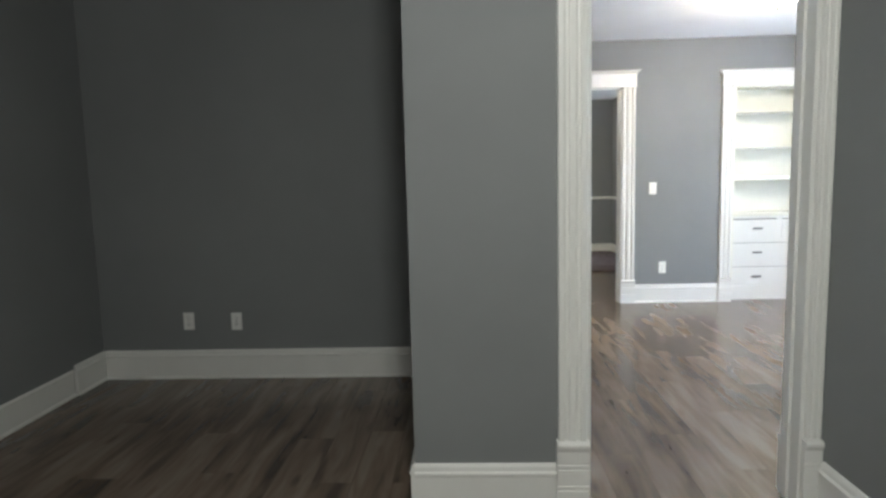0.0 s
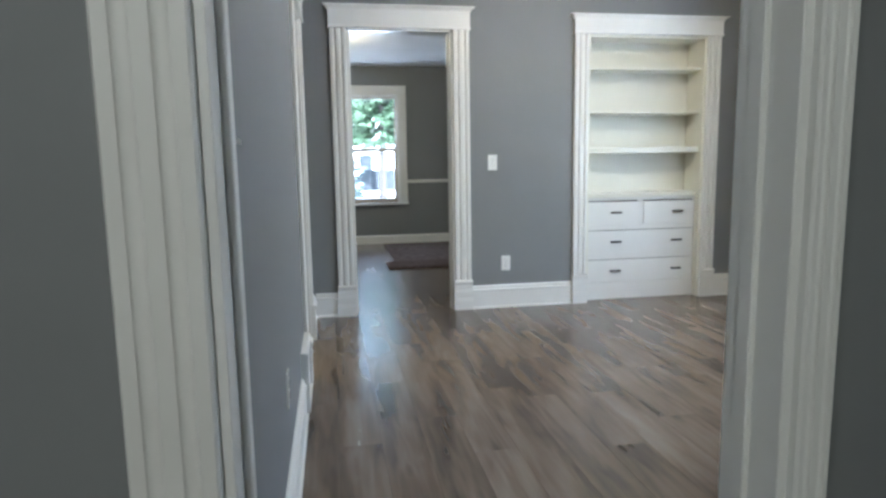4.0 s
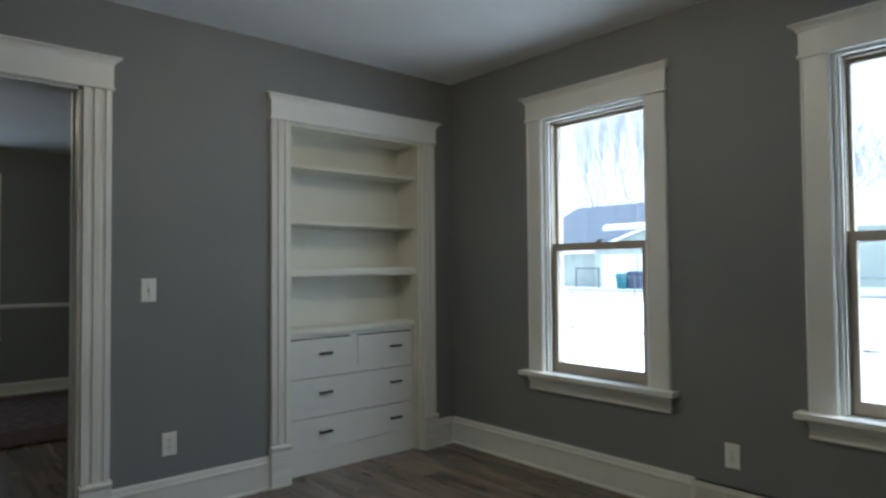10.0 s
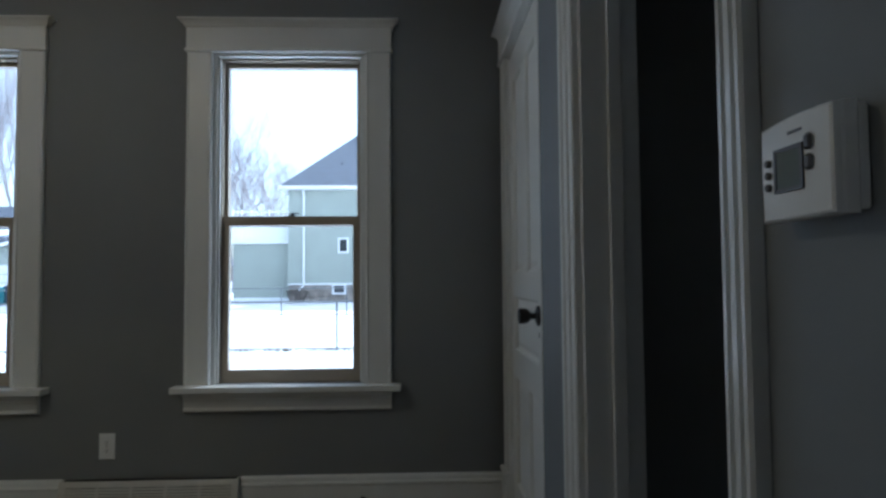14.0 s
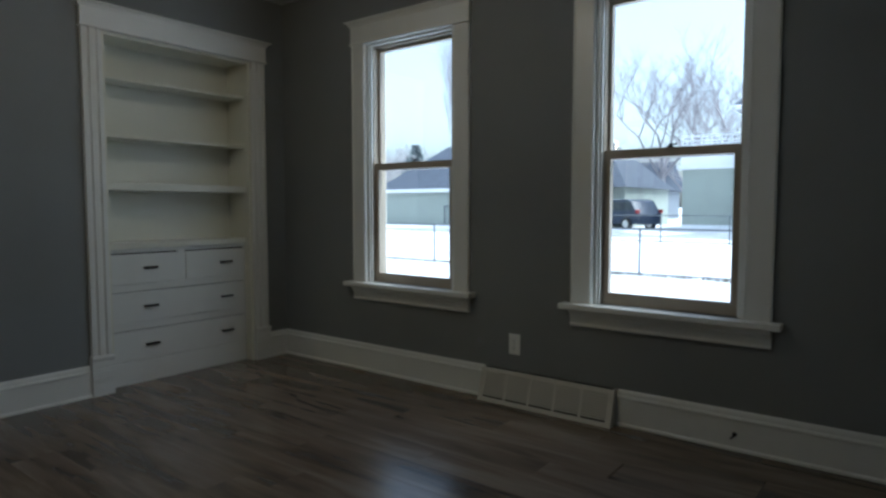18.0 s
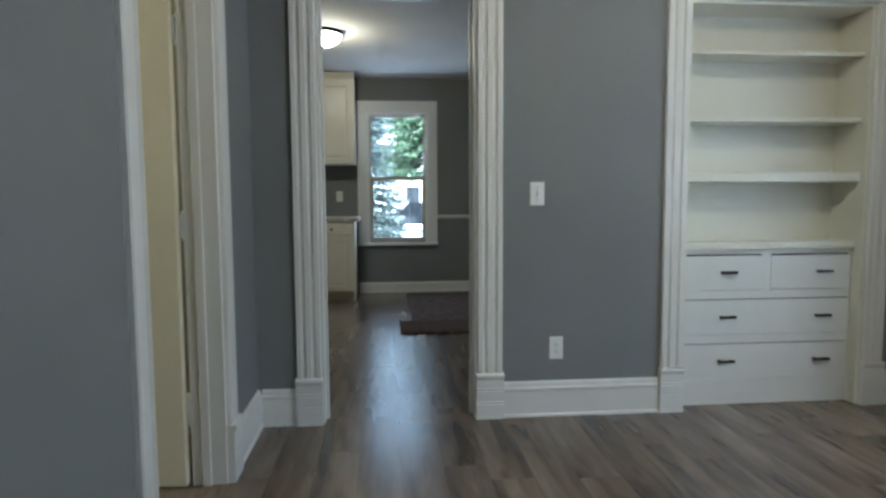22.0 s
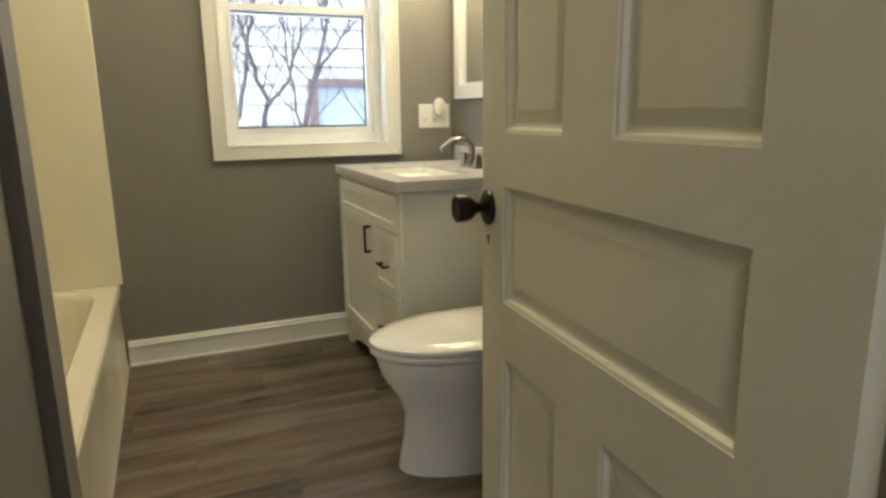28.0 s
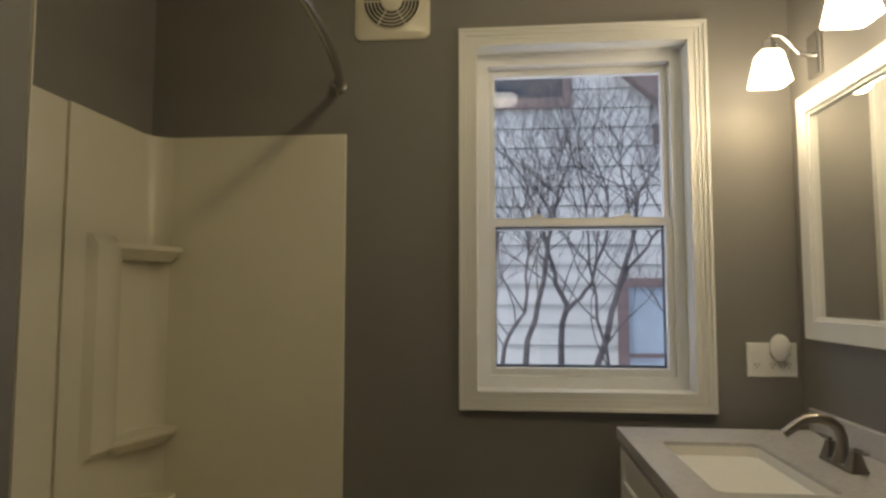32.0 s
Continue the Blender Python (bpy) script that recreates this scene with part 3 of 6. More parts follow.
def bath_window():
    t = thing("window_4", "white double-hung bathroom window in moulded picture-frame casing", "window", ON_WEST((WIN_BATH[0] + WIN_BATH[1]) / 2), kind="structure")
    w, z0, z1 = WIN_BATH[1] - WIN_BATH[0] - 0.024, WIN_BATH[2] + 0.012, WIN_BATH[3] - 0.012
    a, b = -w / 2, w / 2
    # mitred casing out of nested frames
    for n, (i, o, d) in enumerate(((0.0, 0.009, 0.015), (0.009, 0.025, 0.0125), (0.025, 0.036, 0.016), (0.036, 0.040, 0.0135), (0.040, 0.056, 0.020), (0.056, 0.067, 0.027))):
        part("casing", holed("y", -d, 0, a - o, b + o, z0 - o, z1 + o, [(a - i, b + i, z0 - i, z1 + i)]), WHITE, t)
    part("jamb", holed("y", -0.004, 0.115, a - 0.011, b + 0.011, z0 - 0.011, z1 + 0.011, [(a, b, z0, z1)]), WHITE, t)
    part("window_frame", holed("y", 0.085, 0.165, a, b, z0, z1, [(a + 0.042, b - 0.042, z0 + 0.044, z1 - 0.046)]), VINYL, t)
    mid = 1.628
    sash(t, "lower_sash", a + 0.042, b - 0.042, z0 + 0.044, mid + 0.022, 0.098, VINYL, 0.026, 0.030, 0.028)
    sash(t, "upper_sash", a + 0.042, b - 0.042, mid - 0.02, z1 - 0.046, 0.130, VINYL, 0.024, 0.030, 0.028)
    for u in (-0.17, 0.17):
        lock = part("sash_lock", box(u - 0.032, u + 0.032, 0.100, 0.124, mid + 0.022, mid + 0.030, 0.003), VINYL, t)
        part("lock_lever", box(u - 0.005, u + 0.03, 0.098, 0.106, mid + 0.030, mid + 0.037, 0.002), VINYL, lock)
    x0, x1, zl, zh = a + 0.068, b - 0.068, z0 + 0.074, mid - 0.008
    part("screen_frame", holed("y", 0.128, 0.138, x0 - 0.01, x1 + 0.01, zl - 0.01, zh + 0.01, [(x0 + 0.004, x1 - 0.007, zl + 0.010, zh - 0.005)]), SLATE, t, "thin dark insect screen frame")
    part("lift_tab", box(-0.045, 0.045, 0.088, 0.1, z0 + 0.046, z0 + 0.052, 0.002), VINYL, t)


bath_window()


# ---- built-in bookcase ----
def bar_pull(parent, x, y, z, w=0.085, mat=None, tall=0.006):
    """A small bar handle lying along x, standing off the face at y."""
    mat = mat or BLACK
    h = part("handle", box(x - w / 2, x + w / 2, y - 0.028, y - 0.018, z - tall, z + tall, 0.003), mat, parent, "black metal bar handle")
    for u in (x - w * 0.36, x + w * 0.36):
        part("post", box(u - 0.005, u + 0.005, y - 0.020, y, z - 0.005, z + 0.005), mat, h)
    return h


LINING = material("cream_cupboard_paint", (0.74, 0.73, 0.635), 0.38, bump=0.05, bump_scale=30, vary=0.03, vary_scale=4)


def bookcase():
    t = thing("built_in_bookcase", "white built-in bookcase with empty shelves above six-handled drawers", "bookcase", pose(CASE[0], 0, 0))
    w, h = CASE[1] - CASE[0], CASE[3]
    wc = 0.115
    for u in (-wc, w):
        part("casing", prism(shifted(casing_points(wc), u), 0.241, h, "z"), WHITE, t, smooth=True)
        part("plinth", prism(PLINTH, u - 0.006, u + wc + 0.006, "x"), WHITE, t)
    part("frieze", box(-wc - 0.006, w + wc + 0.006, -0.030, 0, h, h + 0.11, 0.002), WHITE, t)
    part("fillet", box(-wc - 0.012, w + wc + 0.012, -0.034, 0, h - 0.004, h + 0.012, 0.003), WHITE, t)
    part("crown", crown(-wc - 0.006, w + wc + 0.006, h + 0.11), WHITE, t)
    for u in (0.0, w - 0.022):
        part("side_panel", box(u, u + 0.022, 0.001, 0.27, 0, h - 0.001), LINING, t)
    part("back_panel", box(0.022, w - 0.022, 0.25, 0.268, 0.85, h - 0.02), LINING, t)
    part("top_panel", box(0.022, w - 0.022, 0.001, 0.25, h - 0.022, h - 0.001), LINING, t)
    for z, th in ((1.908, 0.020), (1.558, 0.020)):
        part("shelf", box(0.022, w - 0.022, 0.042, 0.249, z - th / 2, z + th / 2, 0.002), LINING, t)
    part("shelf", box(0.022, w - 0.022, 0.034, 0.249, 1.226, 1.276, 0.004), LINING, t, "thicker fixed shelf with nosing")
    part("ledge", box(0.022, w - 0.022, 0.050, 0.249, 0.862, 0.900, 0.004, seg=2), LINING, t)
    F = 0.072
    part("face_frame", holed("y", F, F + 0.02, 0.022, w - 0.022, 0.0, 0.861,
                             [(0.03, w / 2 - 0.025, 0.636, 0.836), (w / 2 + 0.025, w - 0.03, 0.636, 0.836), (0.03, w - 0.03, 0.390, 0.590), (0.03, w - 0.03, 0.146, 0.343)]), WHITE, t)
    # added near-black sheet that paints the shade seen in the drawer gaps
    part("dark_gap_backing", box(0.022, w - 0.022, F + 0.0215, F + 0.03, 0.02, 0.85), DARK, t)
    part("toe_board", box(0.022, w - 0.022, F - 0.006, F, 0, 0.143, 0.002), WHITE, t)
    g = 0.0018
    for x0, x1, z0, z1, hs in ((0.03, w / 2 - 0.025, 0.636, 0.836, 1), (w / 2 + 0.025, w - 0.03, 0.636, 0.836, 1), (0.03, w - 0.03, 0.390, 0.590, 2), (0.03, w - 0.03, 0.146, 0.343, 2)):
        d = part("drawer", box(x0 + g, x1 - g, F - 0.006, F + 0.02, z0 + g, z1 - (0.010 if hs == 1 else 0.006), 0.002), WHITE, t)
        for x in ([0.290 if x0 < 0.1 else 0.843] if hs == 1 else [0.290, 0.843]):
            bar_pull(d, x, F - 0.006, z1 - 0.098, 0.094, tall=0.0075)


bookcase()


# ---- switch and outlet plates ----
def plate(name, m, label, kind, w=0.074, h=0.120):
    t = thing(name, label, "outlet" if "outlet" in name else "switch", m, group="wall plates")
    rings = [rect_ring(-w / 2, w / 2, -h / 2, h / 2, 0), rect_ring(-w / 2, w / 2, -h / 2, h / 2, 0.003), rect_ring(-w / 2 + 0.004, w / 2 - 0.004, -h / 2 + 0.004, h / 2 - 0.004, 0.006)]
    turn = lambda ring: [(x, -z, y) for x, y, z in ring]
    part("plate", loft([turn(r) for r in rings]), PLASTIC, t)
    if kind == "toggle":
        part("screw", lathe([(0.003, -0.0075), (0.003, -0.005)], n=8, axis="y", at=(0, 0, 0.030)), STEEL, t)
        part("screw", lathe([(0.003, -0.0075), (0.003, -0.005)], n=8, axis="y", at=(0, 0, -0.030)), STEEL, t)
        part("slot", box(-0.006, 0.006, -0.0068, -0.005, -0.013, 0.013), material("plate_shade", (0.55, 0.55, 0.53), 0.4), t)
        part("toggle", loft([[(x, -0.0066, z) for x, z in ((-0.004, -0.009), (0.004, -0.009), (0.004, 0.006), (-0.004, 0.006))],
                             [(x, -0.020, z) for x, z in ((-0.003, -0.011), (0.003, -0.011), (0.003, -0.003), (-0.003, -0.003))]]), PLASTIC, t)
    else:
        for z in (0.020, -0.020):
            f = part("receptacle", lathe([(0.016, -0.0085), (0.0165, -0.005)], n=16, axis="y", at=(0, 0, z)), PLASTIC, t)
            for x in (-0.006, 0.006):
                part("slot", box(x - 0.0012, x + 0.0012, -0.0092, -0.0080, z - 0.002, z + 0.007), DARK, f)
            part("ground_hole", box(-0.002, 0.002, -0.0092, -0.0080, z - 0.010, z - 0.006), DARK, f)
        part("screw", lathe([(0.003, -0.0075), (0.003, -0.005)], n=8, axis="y"), STEEL, t)
    return t


plate("light_switch", ON_FAR(1.46, 1.17), "white toggle light switch on the grey wall", "toggle")
plate("light_switch", ON_LEFT(-3.72, 1.225), "white toggle light switch beside the doorway", "toggle")
plate("outlet", ON_FAR(1.566, 0.362), "white duplex outlet low on the grey wall", "outlet")
plate("outlet", ON_WINDOW(-2.043, 0.336), "white duplex outlet between the two windows", "outlet")
plate("outlet", ON_LEFT(-2.78, 0.43), "white duplex outlet above the baseboard", "outlet")
plate("outlet", pose(-2.335, -2.31, 0.400), "white cable wall plate in the dark recess", "outlet")
plate("outlet", pose(-2.003, -2.31, 0.395), "white duplex outlet in the dark recess", "outlet")
plate("outlet", ON_KITCHEN(0.14, 1.16), "white outlet above the kitchen counter", "outlet")


# ---- doors ----
def knob(parent, x, z, face, way, mat=None):
    """A turned knob on a rose; way is -1 or 1 for the side of the door."""
    mat = mat or BRONZE
    cup = [(0.0, 0.0685), (0.018, 0.0690), (0.0245, 0.0715), (0.0270, 0.0700), (0.0275, 0.064), (0.0268, 0.052), (0.0245, 0.042), (0.018, 0.034), (0.0125, 0.029), (0.0110, 0.022), (0.0115, 0.0)]
    k = part("knob", lathe([(r, face + way * d) for r, d in cup], n=24, axis="y", at=(x, 0, z)), mat, parent, "dark bronze tulip-shaped knob", smooth=True)
    part("rose", lathe([(0.035, face), (0.036, face + way * 0.003), (0.034, face + way * 0.007), (0.022, face + way * 0.012), (0.010, face + way * 0.014)], n=28, axis="y", at=(x, 0, z)), mat, k, smooth=True)
    return k


def panel_door(name, m, w, h, label, panels, knob_x, knob_z, hinges, hinge_x, paint=DOORW, hinge_y=-0.004):
    """A panelled leaf; local x from its hinge edge, thickness from y 0 to 0.036."""
    T = 0.036
    t = thing(name, label, "door", m)
    part("leaf_frame", holed("y", 0, T, 0, w, 0.008, h, panels), paint, t)
    for x0, x1, z0, z1 in panels:
        ring = lambda i, y: [(x0 + i, y, z0 + i), (x1 - i, y, z0 + i), (x1 - i, y, z1 - i), (x0 + i, y, z1 - i)]
        bm = loft([ring(-0.001, 0.002), ring(0.006, 0.004), ring(0.010, 0.012), ring(0.014, 0.014), ring(0.018, 0.0145), ring(0.040, 0.009), ring(0.0405, 0.009)], cap=False)
        own = bmesh.new()
        own.faces.new([own.verts.new(p) for p in ring(0.0405, 0.009)])
        join(bm, own)
        own = bmesh.new()
        own.faces.new([own.verts.new(p) for p in ring(-0.001, 0.026)])
        join(bm, own)
        part("panel", bm, paint, t)
    knob(t, knob_x, knob_z, 0, -1)
    knob(t, knob_x, knob_z, T, 1)
    hole = lathe([(0.0, -0.0012), (0.005, -0.0012), (0.005, 0.002)], n=10, axis="y", at=(knob_x, 0, knob_z - 0.062))
    part("keyhole", box(knob_x - 0.0022, knob_x + 0.0022, -0.0012, 0.002, knob_z - 0.076, knob_z - 0.062, bm=hole), DARK, t)
    for z in hinges:
        hg = part("hinge", tube([(hinge_x, hinge_y, z - 0.045), (hinge_x, hinge_y, z + 0.045)], 0.007, n=8), WHITE, t, "painted butt hinge")
        part("leaf_plate", box(hinge_x - 0.001, hinge_x + 0.001, min(hinge_y, 0.018), max(hinge_y, 0.018), z - 0.044, z + 0.044), WHITE, hg)
        for dz in (-0.05, 0.05):
            part("finial", lathe([(0.002, dz * 0.18), (0.008, 0), (0.002, -dz * 0.18)], n=8, at=(hinge_x, hinge_y, z + dz)), WHITE, hg)
    return t


FIVE = [(0.095, 0.35, 1.100, 1.935), (0.49, 0.709, 1.100, 1.935), (0.095, 0.709, 0.770, 1.000), (0.095, 0.35, 0.216, 0.655), (0.49, 0.709, 0.216, 0.655)]
# bathroom door: opened a little past square into the room
LEAF = 0.85
panel_door("bathroom_door", pose(-0.971, -0.609, 0, 0, 0, -5), LEAF, 2.085,
           "open cream five-panel bathroom door with dark bronze knob", [(0.815 - b, 0.815 - a, c, d) for a, b, c, d in FIVE], 0.033, 0.950, (0.30, 1.05, 1.80), 0.860, CREAM, 0.040)
SHUT = [(0.10, 0.325, 1.13, 1.98), (0.425, 0.64, 1.13, 1.98), (0.10, 0.64, 0.80, 1.03), (0.10, 0.325, 0.22, 0.68), (0.425, 0.64, 0.22, 0.68)]
panel_door("closet_door", pose(3.375, YN - 0.002, 0, 0, 0, 180), 0.728, 2.105,
           "shut white five-panel closet door with black knob", SHUT, 0.66, 0.975, (0.43, 1.87), 0.0)


# ---- dining room fixtures ----
GRILLE = material("off_white_enamel", (0.62, 0.60, 0.55), 0.4, vary=0.04, vary_scale=9)


def wall_register(m, w, label):
    """A sloping baseboard register of five louvred bays."""
    t = thing("floor_register", label, "register", m)
    H, D0, D1 = 0.185, 0.085, 0.030
    body = prism([(0, 0), (-D0, 0), (-D0, 0.012), (-D1 - 0.004, H - 0.012), (-D1, H), (0, H)], 0.012, w - 0.012, "x")
    part("body", body, DARK, t)
    slope = lambda z, o: -(D0 + (D1 - D0) * z / H) - o
    face = bmesh.new()
    bays = 5
    bw = (w - 0.04) / bays
    bars = [(0, 0.03)] + [(0.02 + bw * k - 0.007, 0.02 + bw * k + 0.007) for k in range(1, bays)] + [(w - 0.03, w)]
    for x0, x1 in bars:
        loft([[(x, slope(z, o), z) for x, o in ((x0, 0.002), (x1, 0.002), (x1, 0.007), (x0, 0.007))] for z in (0.0, H)], face)
    for z0, z1 in ((0, 0.022), (H - 0.02, H)):
        loft([[(x, slope(z, o), z) for z, o in ((z0, 0.002), (z1, 0.002), (z1, 0.0075), (z0, 0.0075))] for x in (0, w)], face)
    part("frame", face, GRILLE, t)
    for x in (0.001, w - 0.011):
        part("end_cap", prism([(0, 0), (-D0 - 0.004, 0), (-D1 - 0.004, H), (0, H)], x, x + 0.010, "x"), GRILLE, t)
    for k in range(11):
        z = 0.032 + k * 0.0125
        part("louvre", loft([[(x, slope(z, 0.001) + 0.006, z + 0.006), (x, slope(z, 0.004), z), (x, slope(z, 0.004), z + 0.0075), (x, slope(z, 0.001) + 0.006, z + 0.011)] for x in (0.02, w - 0.02)]), GRILLE, t)
    return t


wall_register(ON_WINDOW(-1.846), 0.815, "off-white sloping register with five louvred bays under the windows")


def side_register():
    t = thing("return_register", "white framed return register beside the bathroom door", "register", ON_LEFT(-1.965))
    w, h = 0.40, 0.30
    part("frame", holed("y", -0.026, 0, 0, w, 0, h, [(0.028, w - 0.028, 0.03, h - 0.03)]), WHITE, t)
    part("lip", holed("y", -0.034, -0.026, 0.01, w - 0.01, 0.01, h - 0.008, [(0.024, w - 0.024, 0.026, h - 0.026)]), WHITE, t)
    part("back", box(0.026, w - 0.026, -0.006, -0.002, 0.028, h - 0.028), DARK, t)
    for k in range(17):
        z = 0.036 + k * 0.0138
        part("louvre", loft([[(x, -0.022, z), (x, -0.010, z + 0.010), (x, -0.008, z + 0.010), (x, -0.020, z)] for x in (0.026, w - 0.026)]), PLASTIC, t)
    part("latch", box(w - 0.02, w - 0.006, -0.044, -0.034, 0.19, 0.204, 0.002), PLASTIC, t)


side_register()


def thermostat():
    t = thing("thermostat", "white programmable wall thermostat with small grey display", "thermostat", ON_NEAR(1.142, 1.214))
    w, h = 0.130, 0.104
    top = [(-w / 2 + w * i / 10, 0.0, h / 2 + 0.014 * math.sin(math.pi * (0.25 + 0.5 * i / 10)) - 0.010) for i in range(11)]
    ring = lambda k, y: [(x * k, y, z * k) for x, _, z in top] + [(w / 2 * k, y, -h / 2 * k), (-w / 2 * k, y, -h / 2 * k)]
    part("back_plate", box(-w / 2 + 0.004, w / 2 - 0.002, -0.012, 0, -h / 2 + 0.004, h / 2 - 0.002, 0.003), PLASTIC, t)
    part("case", loft([ring(0.97, -0.012), ring(1, -0.014), ring(1, -0.026), ring(0.975, -0.031), ring(0.93, -0.033)]), PLASTIC, t)
    part("end_cap", loft([[(x, y, z) for x, z in ((0.040, -h / 2 + 0.001), (w / 2 - 0.001, -h / 2 + 0.001), (w / 2 - 0.001, h / 2 - 0.002), (0.040, h / 2))] for y in (-0.020, -0.036)]
                           + [[(x, -0.038, z) for x, z in ((0.043, -h / 2 + 0.003), (w / 2 - 0.004, -h / 2 + 0.003), (w / 2 - 0.004, h / 2 - 0.005), (0.043, h / 2 - 0.003))]]), PLASTIC, t, "raised white end cap")
    part("bezel", holed("y", -0.0352, -0.0325, -0.036, 0.014, -0.022, 0.024, [(-0.032, 0.010, -0.018, 0.020)]), GREY_RUBBER, t)
    part("display", box(-0.033, 0.011, -0.0342, -0.0325, -0.019, 0.021), material("lcd", (0.16, 0.19, 0.18), 0.08), t, "grey liquid crystal display")
    for z in (0.012, -0.001, -0.014):
        part("button", lathe([(0.0042, -0.0325), (0.0042, -0.0365), (0.003, -0.0375)], n=12, axis="y", at=(-0.047, 0, z)), GREY_RUBBER, t)
    for z in (0.022, 0.002):
        part("button", box(0.018, 0.030, -0.0375, -0.0325, z - 0.008, z + 0.008, 0.003), GREY_RUBBER, t)
    part("lettering", box(-0.012, 0.012, -0.0336, -0.0325, 0.036, 0.039), GREY_RUBBER, t, "small unreadable lettering")


GREY_RUBBER = material("grey_rubber", (0.12, 0.12, 0.13), 0.5)
thermostat()

cable = thing("cable_stub", "short black cable stub poking out of the baseboard", "cable", ON_WINDOW(-3.239, 0.082))
part("cable", tube([(0, -0.018, 0.0), (0.004, -0.030, 0.002), (-0.006, -0.040, -0.010), (-0.020, -0.044, -0.020)], 0.0045), BLACK, cable, smooth=True)
part("connector", tube([(0.0, -0.040, 0.012), (-0.002, -0.046, -0.004)], 0.010, n=6), BLACK, cable)

SHADE = glowing("lit_frosted_glass", (1.0, 0.88, 0.70), 2.2)


def ceiling_lamp(x, y, z, label, size=1.0):
    t = thing("ceiling_lamp", label, "ceiling lamp", pose(x, y, z) @ Matrix.Scale(size, 4))
    part("rim", lathe([(0.06, 0), (0.172, 0), (0.176, -0.014), (0.170, -0.026), (0.158, -0.030), (0.150, -0.026), (0.10, -0.02)], n=36), BRONZE, t, "dark bronze rim", smooth=True)
    sh = part("shade", lathe([(0.155, -0.026), (0.150, -0.055), (0.128, -0.085), (0.085, -0.108), (0.03, -0.118), (0.002, -0.119)], n=36), SHADE, t, "lit frosted glass bowl", smooth=True)
    sh.visible_shadow = False
    part("finial", lathe([(0.012, -0.118), (0.014, -0.126), (0.007, -0.136), (0.001, -0.138)], n=14), BRONZE, t, smooth=True)
    return t


ceiling_lamp(0.17, 2.35, 2.55, "lit flush kitchen ceiling lamp with frosted bowl and bronze rim")
ceiling_lamp(-0.3, -6.2, ZC, "lit flush front room ceiling lamp with frosted bowl and bronze rim")
ceiling_lamp(-1.65, -0.84, ZC, "small lit flush bathroom ceiling lamp with frosted bowl", 0.7)
ceiling_lamp(1.87, -1.63, ZC, "lit flush dining room ceiling lamp with frosted bowl and bronze rim")


# ---- kitchen ----
CABINET = material("white_cabinet_lacquer", (0.76, 0.73, 0.635), 0.35, vary=0.02, vary_scale=5)
COUNTER = material("mottled_laminate", (0.52, 0.49, 0.45), 0.35, vary=0.35, vary_scale=22, bump=0.05)
ENAMEL = material("black_enamel", (0.012, 0.012, 0.013), 0.18)
BLACK_GLASS = material("black_glass", (0.01, 0.01, 0.012), 0.05)


def raised_front(parent, name, x0, x1, z0, z1, y, mat, frame_w=0.055):
    """A cabinet front with a framed raised panel; y is the face it lies on."""
    T = 0.019
    f = part(name, holed("y", y - T, y, x0, x1, z0, z1, [(x0 + frame_w, x1 - frame_w, z0 + frame_w, z1 - frame_w)]), mat, parent)
    a, b, c, d = x0 + frame_w, x1 - frame_w, z0 + frame_w, z1 - frame_w
    ring = lambda i, yy: [(a + i, yy, c + i), (b - i, yy, c + i), (b - i, yy, d - i), (a + i, yy, d - i)]
    part("panel", loft([ring(-0.002, y - 0.004), ring(-0.001, y - T + 0.004), ring(0.006, y - T + 0.009), ring(0.012, y - T + 0.009), ring(0.030, y - T + 0.003), ring(0.031, y - T + 0.003)]), mat, f)
    return f


def round_knob(parent, x, y, z):
    part("knob", lathe([(0.005, 0), (0.005, -0.012), (0.013, -0.018), (0.014, -0.024), (0.008, -0.028), (0.001, -0.029)], n=14, axis="y", at=(x, y, z)), BLACK, parent, "black round knob", smooth=True)


def base_cabinet():
    t = thing("base_cabinet", "white raised-panel base cabinet with one drawer and one door", "cabinet", pose(-0.135, 3.82, 0))
    w, d = 0.475, YK - 3.82 - 0.002
    part("body", box(0, w, 0, d, 0.10, 0.885), CABINET, t)
    part("toe_kick", box(0.0, w, 0.06, d, 0, 0.10), CABINET, t)
    part("side_foot", box(w - 0.018, w, 0.0, 0.06, 0, 0.10), CABINET, t)
    dr = part("drawer_front", box(0.018, w - 0.03, -0.019, 0, 0.735, 0.868, 0.004), CABINET, t)
    round_knob(dr, w / 2 - 0.01, -0.019, 0.80)
    do = raised_front(t, "door", 0.018, w - 0.03, 0.118, 0.720, 0, CABINET)
    round_knob(do, 0.045, -0.019, 0.68)


base_cabinet()
top = thing("countertop", "mottled stone-look laminate countertop on the base cabinet", "countertop", pose(-0.145, 3.79, 0.885))
part("slab", box(0, 0.533, 0, YK - 3.79 - 0.001, 0, 0.04, 0.006, seg=2), COUNTER, top)


